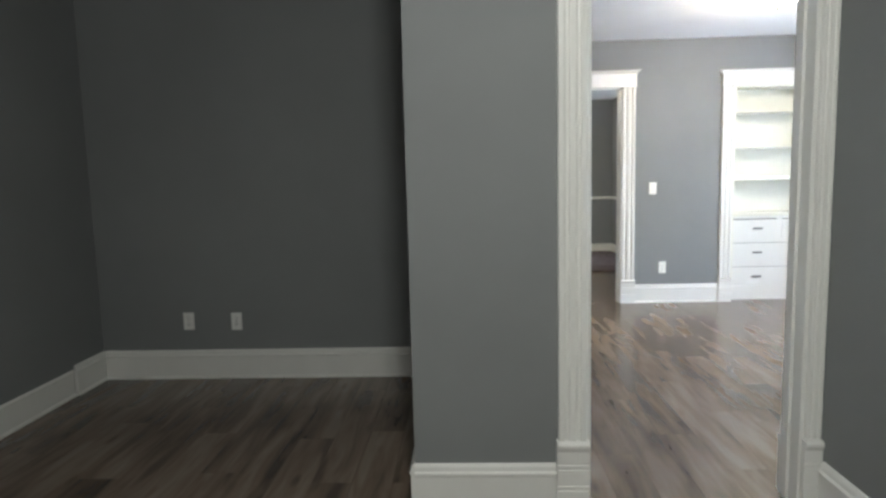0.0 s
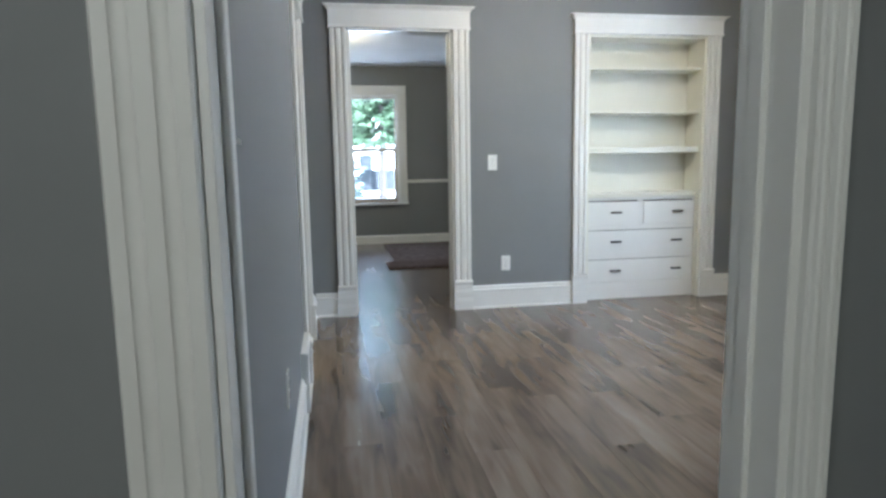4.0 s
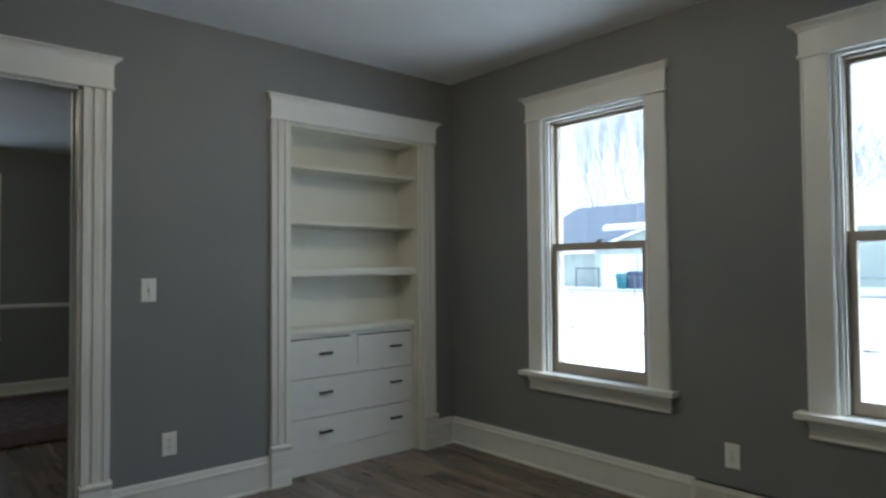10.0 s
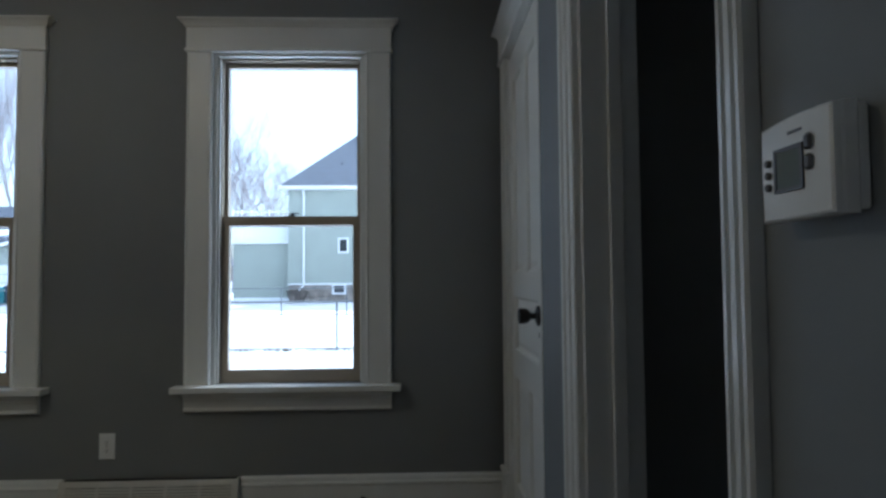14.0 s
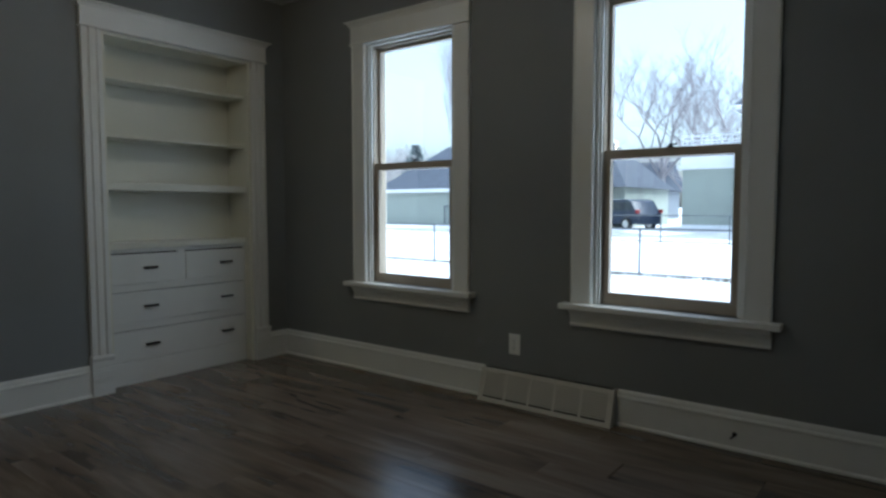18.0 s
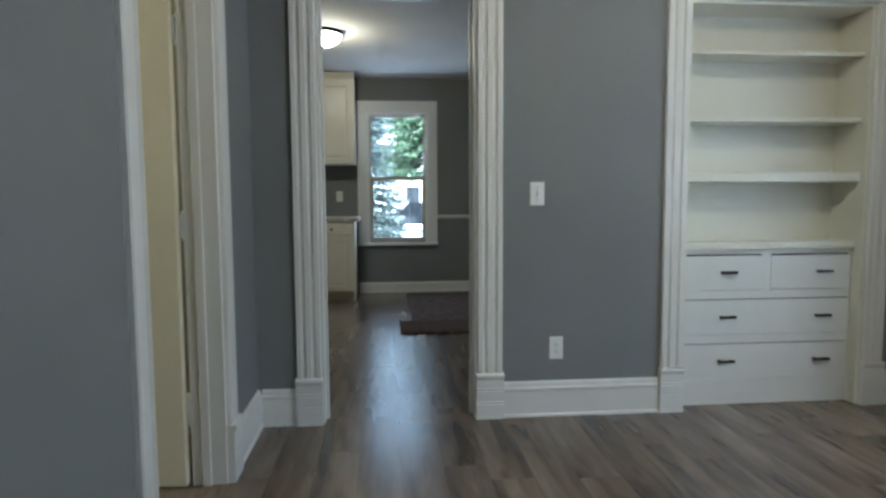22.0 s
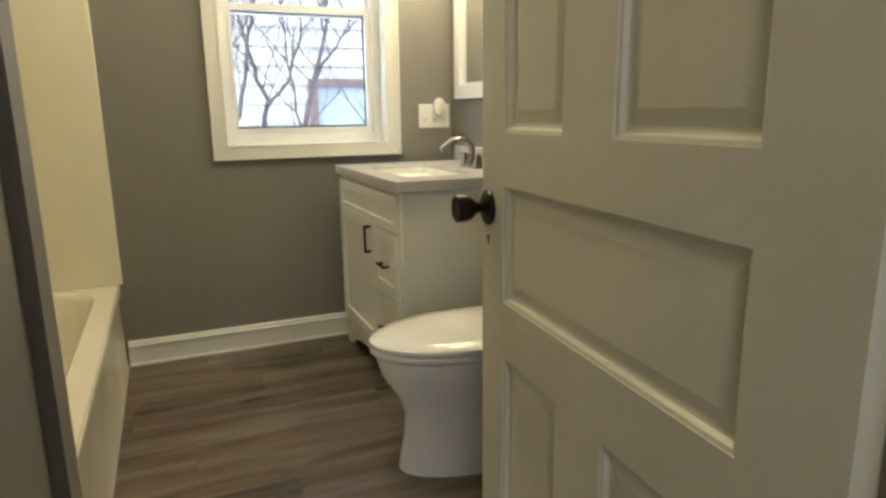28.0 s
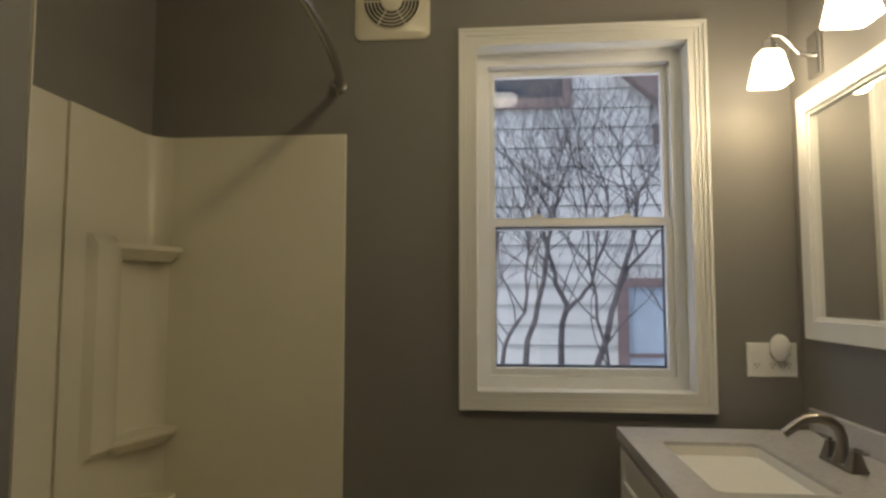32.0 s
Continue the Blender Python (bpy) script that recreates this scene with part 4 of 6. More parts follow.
def cooker():
    t = thing("range", "black freestanding kitchen range with tall backguard", "range", pose(-0.905, 3.76, 0))
    w, d = 0.755, YK - 3.76 - 0.004
    part("body", box(0, w, 0.03, d, 0.03, 0.90, 0.004), ENAMEL, t)
    part("base", box(0.02, w - 0.02, 0.06, d, 0, 0.03), DARK, t)
    part("cooktop", box(-0.002, w + 0.002, 0.01, d, 0.90, 0.925, 0.006, seg=2), BLACK_GLASS, t)
    part("oven_door", box(0.006, w - 0.006, 0, 0.03, 0.24, 0.80, 0.004), BLACK_GLASS, t)
    part("drawer", box(0.006, w - 0.006, 0.004, 0.03, 0.05, 0.225, 0.004), ENAMEL, t)
    part("control_rail", box(0, w, 0.004, 0.03, 0.81, 0.90, 0.004), ENAMEL, t)
    h = part("handle", tube([(0.04, -0.045, 0.86), (w - 0.03, -0.045, 0.86)], 0.012), PLASTIC, t, "pale oven handle", smooth=True)
    for x in (0.06, w - 0.06):
        part("post", box(x - 0.01, x + 0.01, -0.045, 0.006, 0.853, 0.867), PLASTIC, h)
    part("backguard", prism([(d - 0.09, 0.925), (d - 0.05, 1.19), (d, 1.20), (d, 0.925)], 0, w, "x"), ENAMEL, t)


cooker()


def microwave():
    t = thing("microwave", "black over-the-range microwave under the wall cabinet", "microwave", pose(-0.90, 4.02, 1.53))
    w, d, h = 0.755, YK - 4.02 - 0.004, 0.40
    part("body", box(0, w, 0.03, d, 0, h, 0.004), ENAMEL, t)
    part("door", box(0.004, w - 0.19, 0, 0.03, 0.02, h - 0.01, 0.004), BLACK_GLASS, t)
    part("control_panel", box(w - 0.185, w - 0.004, 0.002, 0.03, 0.02, h - 0.01, 0.004), ENAMEL, t)
    for r in range(4):
        for c in range(3):
            part("key", box(w - 0.155 + c * 0.045, w - 0.125 + c * 0.045, -0.001, 0.004, 0.07 + r * 0.05, 0.092 + r * 0.05), GREY_RUBBER, t)
    part("clock", box(w - 0.155, w - 0.035, -0.001, 0.004, 0.29, 0.34), BLACK_GLASS, t)
    part("grille", box(0.01, w - 0.01, 0.01, 0.03, 0, 0.018), DARK, t)


microwave()


def wall_cabinet(x0, x1, z0, z1, label, knob_x):
    t = thing("wall_cabinet", label, "cabinet", pose(x0, 4.10, 0), group="kitchen wall cabinets")
    w, d = x1 - x0, YK - 4.10 - 0.002
    part("body", box(0, w, 0, d, z0, z1), CABINET, t)
    part("crown", prism([(0, z1 - 0.03), (-0.012, z1 - 0.03), (-0.020, z1 - 0.01), (-0.045, z1 + 0.028), (-0.045, z1 + 0.040), (0, z1 + 0.040)], 0, w, "x"), CABINET, t)
    do = raised_front(t, "door", 0.012, w - 0.020, z0 + 0.010, z1 - 0.045, 0, CABINET)
    round_knob(do, knob_x, -0.019, z0 + 0.05)


wall_cabinet(-0.125, 0.345, 1.525, 2.505, "tall white raised-panel kitchen wall cabinet", 0.04)
wall_cabinet(-0.90, -0.130, 1.94, 2.505, "short white wall cabinet above the microwave", 0.70)
RAIL = [(0, 0), (-0.010, 0.0), (-0.014, 0.010), (-0.020, 0.020), (-0.020, 0.032), (-0.012, 0.042), (0, 0.046)]
for m, a, b in ((ON_KITCHEN(0, 0.885), WIN_K[1] + 0.116, XK), (pose(XK, 0, 0.885, 0, 0, -90), -YK + 0.02, -0.14)):
    solid("chair_rail", prism(RAIL, a, b, "x"), WHITE, "white moulded chair rail on the grey wall", "chair rail", kind="structure", m=m)

RUG = material("brown_pile", (0.075, 0.055, 0.050), 0.95, spec=0.1, bump=1.0, bump_scale=350, vary=0.35, vary_scale=28)
RUG2 = material("grey_brown_pile", (0.105, 0.085, 0.080), 0.95, spec=0.1, bump=1.0, bump_scale=300, vary=0.4, vary_scale=14)


def rug(name, x0, x1, y0, y1, h, mat, label):
    t = thing(name, label, "rug", pose(x0, y0, 0.001))
    nx, ny = 24, 12
    bm = bmesh.new()
    grid = []
    rnd = random.Random(3)
    for j in range(ny + 1):
        row = []
        for i in range(nx + 1):
            edge = i in (0, nx) or j in (0, ny)
            row.append(bm.verts.new(((x1 - x0) * i / nx + (rnd.uniform(-0.008, 0.008) if edge else 0), (y1 - y0) * j / ny + (rnd.uniform(-0.008, 0.008) if edge else 0), h * (0.45 if edge else 1) + rnd.uniform(0, 0.004))))
        grid.append(row)
    for j in range(ny):
        for i in range(nx):
            bm.faces.new((grid[j][i], grid[j][i + 1], grid[j + 1][i + 1], grid[j + 1][i]))
    part("surface", bm, mat, t, smooth=True)
    part("backing", box(0.005, x1 - x0 - 0.005, 0.005, y1 - y0 - 0.005, 0, h * 0.5), mat, t)


rug("doormat", 0.80, 1.75, 2.02, 2.54, 0.024, RUG, "thick dark brown mat lying on the kitchen floor")
rug("rug", 0.92, 2.02, 2.57, 4.25, 0.008, RUG2, "flat grey-brown rug under the kitchen window")


# ---- bathroom ----
ACRYLIC = material("cream_acrylic", (0.76, 0.72, 0.59), 0.22, vary=0.02, vary_scale=3)
CERAMIC = material("white_ceramic", (0.82, 0.81, 0.77), 0.07, coat=0.3)
QUARTZ = material("grey_quartz", (0.52, 0.51, 0.51), 0.22, vary=0.05, vary_scale=60, bump=0.02)
VANITY = material("white_vanity_lacquer", (0.76, 0.75, 0.69), 0.32, vary=0.015, vary_scale=4)
MIRROR = material("mirror_silver", (0.88, 0.89, 0.89), 0.015, metal=1.0)

baseboard(ON_WEST(0), -1.448, YNB - 0.02, tall=0.62)
baseboard(ON_MIRROR(0), -1.98, -0.20, tall=0.62)


def bathtub():
    t = thing("bathtub", "cream acrylic alcove bathtub with plain apron", "bathtub", pose(XW, YB, 0))
    L, W, H = 1.63, 0.785, 0.392
    a = 0.004
    rings = [rect_like(a, L - a, a, W, 0.0), rect_like(a, L - a, a, W - 0.006, 0.02), rect_like(a, L - a, a, W - 0.014, 0.30), rect_like(a, L - a, a, W + 0.0, 0.345), rect_like(a, L - a, a, W + 0.0, H - 0.008), rect_like(a, L - a, a, W - 0.008, H)]
    inner = [round_ring(0.075, L - 0.07, 0.06, W - 0.082, H, 0.17, 9), round_ring(0.079, L - 0.074, 0.064, W - 0.086, H - 0.003, 0.17, 9), round_ring(0.090, L - 0.085, 0.075, W - 0.098, H - 0.022, 0.17, 9), round_ring(0.15, L - 0.11, 0.10, W - 0.125, 0.16, 0.17, 9), round_ring(0.18, L - 0.13, 0.12, W - 0.145, 0.11, 0.16, 9), round_ring(0.24, L - 0.18, 0.17, W - 0.19, 0.085, 0.13, 9)]
    bm = loft(rings, cap=False)
    bm2 = loft(inner, cap=False)
    own = bmesh.new()
    own.faces.new([own.verts.new(p) for p in inner[-1]])
    join(bm2, own)
    part("apron", bm, ACRYLIC, t, smooth=True)
    part("basin", bm2, ACRYLIC, t, smooth=True)
    # flat rim between the basin and the outer edge
    rim = bmesh.new()
    out = fit_ring(inner[0], a, L - a, a, W - 0.008, H)
    va, vb = [rim.verts.new(p) for p in inner[0]], [rim.verts.new(p) for p in out]
    n = len(va)
    for i in range(n):
        rim.faces.new((va[i], va[(i + 1) % n], vb[(i + 1) % n], vb[i]))
    part("rim", rim, ACRYLIC, t)
    part("drain", lathe([(0.03, 0.086), (0.03, 0.089), (0.01, 0.090)], n=16, at=(L - 0.28, W / 2, 0)), CHROME, t)


def rect_like(x0, x1, y0, y1, z):
    return round_ring(x0, x1, y0, y1, z, 0.004, 1)


def fit_ring(ring, x0, x1, y0, y1, z):
    """Push a ring's points out to a rectangle."""
    cx, cy = (x0 + x1) / 2, (y0 + y1) / 2
    out = []
    for x, y, _ in ring:
        k = min((x1 - cx) / max(1e-6, abs(x - cx)), (y1 - cy) / max(1e-6, abs(y - cy)))
        out.append((cx + (x - cx) * k, cy + (y - cy) * k, z))
    return out


bathtub()


def surround():
    t = thing("tub_surround", "cream glossy tub surround with moulded corner shelves", "tub surround", pose(XW, YB, 0))
    z0, z1, th = 0.391, 1.975, 0.012
    part("end_panel", box(0.001, th, 0.03, 0.797, z0, z1, 0.004), ACRYLIC, t)
    part("end_panel", box(1.618, 1.629, 0.03, 0.785, z0, z1, 0.004), ACRYLIC, t)
    part("back_panel", box(0.505, 1.618, 0.001, th, z0, z1, 0.004), ACRYLIC, t)
    # corner unit: coved corner with a shallow column and shelves
    cove = [(0.0, 0.0), (0.0, 0.095), (0.014, 0.095), (0.022, 0.060), (0.045, 0.035), (0.085, 0.020), (0.50, 0.016), (0.50, 0.0)]
    part("corner_panel", prism(cove, z0, z1, "z"), ACRYLIC, t, smooth=True)
    column = [(0.24, 0.014), (0.25, 0.050), (0.27, 0.062), (0.35, 0.062), (0.38, 0.050), (0.40, 0.014)]
    rings = [[(x, y * (0.25 if z in (0.80, 1.56) else 1) + (0.010 if z in (0.80, 1.56) else 0), z) for x, y in column] for z in (0.80, 0.83, 1.52, 1.56)]
    part("column", loft(rings), ACRYLIC, t, smooth=True)
    for z in (1.535, 0.85, 0.60):
        sh = [(0.012, 0.012), (0.012, 0.15), (0.05, 0.155), (0.16, 0.115), (0.27, 0.075), (0.30, 0.050), (0.30, 0.012)]
        part("shelf", loft([[(0.02 + (x - 0.02) * 0.8, 0.012 + (y - 0.012) * 0.7, z - 0.055) for x, y in sh], [(x, y, z - 0.018) for x, y in sh], [(x, y, z) for x, y in sh]]), ACRYLIC, t, smooth=True)


surround()

rod = thing("shower_rod", "curved brushed-nickel shower rod between the alcove walls", "shower rod", pose(XW, -1.475, 2.165))
part("bar", tube([(0.01 + 1.61 * i / 16, 0.095 * math.sin(math.pi * i / 16) ** 0.7, 0) for i in range(17)], 0.0155, n=12), STEEL, rod, smooth=True)
for x, s in ((0, 1), (1.63, -1)):
    part("flange", lathe([(0.034, x), (0.034, x + s * 0.006), (0.022, x + s * 0.020), (0.016, x + s * 0.05)], n=20, axis="x"), STEEL, rod, smooth=True)


def exhaust_fan():
    t = thing("exhaust_fan", "cream square wall exhaust fan with round ringed grille", "exhaust fan", ON_WEST(-1.262, 2.492))
    s = 0.148
    turn = lambda ring: [(x, -z, y) for x, y, z in ring]
    part("cover", loft([turn(round_ring(-s, s, -s, s, 0.0, 0.03)), turn(round_ring(-s, s, -s, s, 0.010, 0.03)), turn(round_ring(-s + 0.014, s - 0.014, -s + 0.014, s - 0.014, 0.020, 0.03))]), ACRYLIC, t, smooth=True)
    part("opening", lathe([(0.112, -0.0205), (0.112, -0.0195)], n=32, axis="y"), DARK, t)
    for r in (0.112, 0.098, 0.084, 0.070, 0.056):
        part("ring", lathe([(r, -0.019), (r, -0.028), (r - 0.0035, -0.028), (r - 0.0035, -0.019)], n=32, axis="y"), ACRYLIC, t)
    part("hub", lathe([(0.042, -0.020), (0.042, -0.030), (0.034, -0.034), (0.001, -0.034)], n=24, axis="y"), ACRYLIC, t, smooth=True)
    for k in range(6):
        a = math.pi * k / 3
        c, d = math.cos(a), math.sin(a)
        part("spoke", tube([(0.04 * c, -0.024, 0.04 * d), (0.112 * c, -0.024, 0.112 * d)], 0.003, n=4), ACRYLIC, t)


exhaust_fan()


def shaker(parent, name, x0, x1, z0, z1, y, fw=0.045):
    f = part(name, holed("y", y - 0.018, y, x0, x1, z0, z1, [(x0 + fw, x1 - fw, z0 + fw, z1 - fw)]), VANITY, parent)
    part("panel", box(x0 + fw - 0.002, x1 - fw + 0.002, y - 0.008, y - 0.003, z0 + fw - 0.002, z1 - fw + 0.002), VANITY, f)
    return f


def vanity():
    x0, y0 = -2.852, -0.425
    t = thing("vanity_cabinet", "white shaker vanity cabinet with one door and two drawers", "vanity", pose(x0, y0, 0))
    w, d = 0.865, YNB - y0 - 0.002
    part("body", box(0.002, w - 0.002, 0.018, d, 0.115, 0.853), VANITY, t)
    for x in (0, w - 0.018):
        part("side_panel", box(x, x + 0.018, 0, d, 0.0, 0.854, 0.002), VANITY, t)
    # arched toe board between the feet
    arch = [(0.018, 0.0), (0.075, 0.0)] + [(0.075 + (w - 0.15) * i / 12, 0.012 + 0.068 * math.sin(math.pi * i / 12) ** 0.6) for i in range(13)] + [(w - 0.075, 0.0), (w - 0.018, 0.0), (w - 0.018, 0.150), (0.018, 0.150)]
    own = bmesh.new()
    front = [own.verts.new((x, 0.0, z)) for x, z in arch]
    back = [own.verts.new((x, 0.018, z)) for x, z in arch]
    own.faces.new(front)
    own.faces.new(list(reversed(back)))
    for i in range(len(arch)):
        j = (i + 1) % len(arch)
        own.faces.new((front[i], front[j], back[j], back[i]))
    part("toe_board", own, VANITY, t)
    part("face_frame", holed("y", 0.0, 0.018, 0.018, w - 0.018, 0.151, 0.854, [(0.03, w - 0.03, 0.70, 0.83), (0.03, 0.535, 0.17, 0.685), (0.566, w - 0.03, 0.17, 0.685)]), VANITY, t)
    shaker(t, "false_front", 0.022, w - 0.022, 0.694, 0.836, 0.0, 0.035)
    do = shaker(t, "door", 0.022, 0.545, 0.162, 0.688, 0.0)
    h = part("handle", box(0.51, 0.52, -0.048, -0.038, 0.56, 0.68, 0.003), BLACK, do, "black bar handle")
    for z in (0.567, 0.673):
        part("post", box(0.51, 0.52, -0.040, -0.018, z - 0.005, z + 0.005), BLACK, h)
    for z0, z1 in ((0.430, 0.688), (0.162, 0.422)):
        dr = shaker(t, "drawer", 0.558, w - 0.022, z0, z1, 0.0)
        bar_pull(dr, 0.711, -0.018, (z0 + z1) / 2 - 0.01, 0.10)


vanity()


def vanity_top():
    t = thing("bathroom_counter", "grey quartz vanity top with white undermount basin", "countertop", pose(-2.868, -0.448, 0.8555))
    w, d, th = 0.901, YNB + 0.448 - 0.002, 0.038
    bx0, bx1, by0, by1 = 0.210, 0.730, 0.100, 0.388
    slab = bmesh.new()
    hole = round_ring(bx0, bx1, by0, by1, th, 0.03, 4)
    corners = [(w, d), (0, d), (0, 0), (w, 0)]
    top_in = [slab.verts.new(p) for p in hole]
    low_in = [slab.verts.new((x, y, 0)) for x, y, _ in hole]
    cor_t = [slab.verts.new((x, y, th)) for x, y in corners]
    cor_b = [slab.verts.new((x, y, 0)) for x, y in corners]
    n = len(top_in)
    per = n // 4
    for k in range(4):
        seg = top_in[k * per:(k + 1) * per]
        for i in range(per - 1):
            slab.faces.new((seg[i], seg[i + 1], cor_t[k]))
        nxt = top_in[((k + 1) * per) % n]
        slab.faces.new((seg[-1], nxt, cor_t[(k + 1) % 4], cor_t[k]))
        slab.faces.new((cor_t[k], cor_t[(k + 1) % 4], cor_b[(k + 1) % 4], cor_b[k]))
    for i in range(n):
        j = (i + 1) % n
        slab.faces.new((top_in[i], top_in[j], low_in[j], low_in[i]))
    part("slab", slab, QUARTZ, t)
    part("backsplash", box(0, w, d - 0.02, d, th, th + 0.075, 0.003), QUARTZ, t)
    g = 0.001
    rings = [round_ring(bx0 + g, bx1 - g, by0 + g, by1 - g, th - 0.012, 0.03, 4), round_ring(bx0 + 0.003, bx1 - 0.003, by0 + 0.003, by1 - 0.003, -0.005, 0.035, 4), round_ring(bx0 + 0.006, bx1 - 0.006, by0 + 0.006, by1 - 0.006, -0.045, 0.045, 4), round_ring(bx0 + 0.03, bx1 - 0.03, by0 + 0.03, by1 - 0.03, -0.085, 0.06, 4), round_ring(bx0 + 0.08, bx1 - 0.08, by0 + 0.08, by1 - 0.08, -0.094, 0.04, 4)]
    basin = loft(rings, cap=False)
    own = bmesh.new()
    own.faces.new([own.verts.new(p) for p in rings[-1]])
    join(basin, own)
    part("basin", basin, CERAMIC, t, "white ceramic basin", smooth=True)
    part("drain", lathe([(0.022, -0.0935), (0.022, -0.089), (0.008, -0.087)], n=16, at=((bx0 + bx1) / 2, (by0 + by1) / 2, 0)), CHROME, t)


vanity_top()


NICKEL = material("dark_brushed_nickel", (0.33, 0.31, 0.285), 0.28, metal=1.0, bump=0.08, bump_scale=200)


def faucet():
    t = thing("faucet", "brushed-nickel basin faucet with arched spout and two handles", "faucet", pose(-2.40, 0.065, 0.8935))
    part("base", box(-0.085, 0.085, -0.024, 0.024, 0, 0.012, 0.006, seg=2), NICKEL, t)
    pts = [(0, 0.0, 0.012), (0, 0.0, 0.050)] + [(0, -0.065 + 0.065 * math.cos(a), 0.075 + 0.052 * math.sin(a)) for a in (0.0, 0.5, 1.0, 1.5, 2.0, 2.4)] + [(0, -0.150, 0.082)]
    part("spout", tube(pts, 0.017, n=14, taper=0.72), NICKEL, t, smooth=True)
    part("spout_foot", lathe([(0.026, 0.010), (0.024, 0.022), (0.018, 0.040), (0.017, 0.05)], n=18), NICKEL, t, smooth=True)
    for x in (-0.062, 0.062):
        hd = part("handle", loft([round_ring(x - 0.022, x + 0.022, -0.022, 0.022, 0.010, 0.006, 3), round_ring(x - 0.013, x + 0.013, -0.013, 0.013, 0.045, 0.005, 3), round_ring(x - 0.012, x + 0.012, -0.012, 0.012, 0.055, 0.005, 3)]), NICKEL, t, smooth=True)
        s = -1 if x < 0 else 1
        part("lever", box(min(x, x + s * 0.058), max(x, x + s * 0.058), -0.007, 0.007, 0.055, 0.064, 0.003), NICKEL, hd)


faucet()


def egg(cx, front, back, half, z, n=32, inset=0.0):
    """An egg-shaped ring: long and round at the front (towards -y), flatter at the back."""
    mid = back - (back - front) * 0.40
    out = []
    for i in range(n):
        a = 2 * math.pi * i / n
        s = math.sin(a)
        ry = (mid - front - inset) if s < 0 else (back - mid - inset)
        e = 1.0 if s < 0 else 0.72
        out.append((cx + (half - inset) * math.copysign(abs(math.cos(a)) ** e, math.cos(a)), mid + ry * math.copysign(abs(s) ** e, s), z))
    return out


def toilet():
    x = -1.588
    t = thing("toilet", "white two-piece toilet with closed lid beside the vanity", "toilet", pose(x, -0.008, 0) @ Matrix.Diagonal((1.05, 1.02, 1.02, 1.0)))
    bowl = [egg(0, -0.578, -0.02, 0.138, 0.0), egg(0, -0.576, -0.02, 0.137, 0.02), egg(0, -0.560, -0.03, 0.128, 0.10), egg(0, -0.553, -0.05, 0.124, 0.19), egg(0, -0.578, -0.05, 0.146, 0.250), egg(0, -0.625, -0.04, 0.175, 0.325), egg(0, -0.640, -0.03, 0.184, 0.375), egg(0, -0.640, -0.03, 0.184, 0.392), egg(0, -0.630, -0.04, 0.174, 0.398)]
    part("bowl", loft(bowl), CERAMIC, t, smooth=True)
    part("tank_deck", box(-0.17, 0.17, -0.08, 0.195, 0.33, 0.398, 0.02, seg=3), CERAMIC, t, smooth=True)
    part("seat", loft([egg(0, -0.655, -0.06, 0.188, 0.400), egg(0, -0.660, -0.055, 0.193, 0.405), egg(0, -0.660, -0.055, 0.193, 0.416), egg(0, -0.654, -0.06, 0.187, 0.420)]), PLASTIC, t, smooth=True)
    lid = [egg(0, -0.652, -0.06, 0.185, 0.423), egg(0, -0.660, -0.055, 0.192, 0.427), egg(0, -0.660, -0.055, 0.192, 0.438), egg(0, -0.650, -0.064, 0.182, 0.445), egg(0, -0.61, -0.095, 0.145, 0.452), egg(0, -0.53, -0.15, 0.09, 0.457), egg(0, -0.45, -0.2, 0.04, 0.459)]
    part("lid", loft(lid), CERAMIC, t, "closed white seat lid", smooth=True)
    for u in (-0.075, 0.075):
        part("hinge", tube([(u - 0.02, -0.045, 0.42), (u + 0.02, -0.045, 0.42)], 0.012, n=10), PLASTIC, t, smooth=True)
    part("tank", loft([round_ring(-0.205, 0.205, -0.010, 0.195, 0.399, 0.035), round_ring(-0.232, 0.232, -0.024, 0.20, 0.752, 0.035)]), CERAMIC, t, smooth=True)
    part("tank_lid", loft([round_ring(-0.246, 0.246, -0.036, 0.205, 0.753, 0.035), round_ring(-0.246, 0.246, -0.036, 0.205, 0.786, 0.035), round_ring(-0.236, 0.236, -0.026, 0.198, 0.797, 0.03)]), CERAMIC, t, smooth=True)
    lv = part("flush_lever", tube([(-0.18, -0.015, 0.705), (-0.18, -0.040, 0.705)], 0.011, n=12), CHROME, t, "chrome flush lever", smooth=True)
    part("arm", tube([(-0.24, -0.040, 0.700), (-0.17, -0.042, 0.706)], 0.007, n=8), CHROME, lv)
    for u in (-0.105, 0.105):
        part("bolt_cap", lathe([(0.014, 0.0), (0.013, 0.012), (0.002, 0.020)], n=12, at=(u * 1.05, -0.20, 0.02)), PLASTIC, t, smooth=True)


toilet()


def framed_mirror():
    t = thing("mirror", "wall mirror in a wide white painted frame", "mirror", ON_MIRROR(-2.84, 1.205))
    w, h, f = 0.72, 0.825, 0.062
    part("frame", holed("y", -0.034, -0.001, 0, w, 0, h, [(f, w - f, f, h - f)]), WHITE, t)
    part("inner_bead", holed("y", -0.026, -0.012, f, w - f, f, h - f, [(f + 0.012, w - f - 0.012, f + 0.012, h - f - 0.012)]), WHITE, t)
    part("glass", box(f - 0.004, w - f + 0.004, -0.014, -0.008, f - 0.004, h - f + 0.004), MIRROR, t, "clear mirror glass")


framed_mirror()
GLOW = glowing("lit_sconce_glass", (1.0, 0.78, 0.48), 3.5)


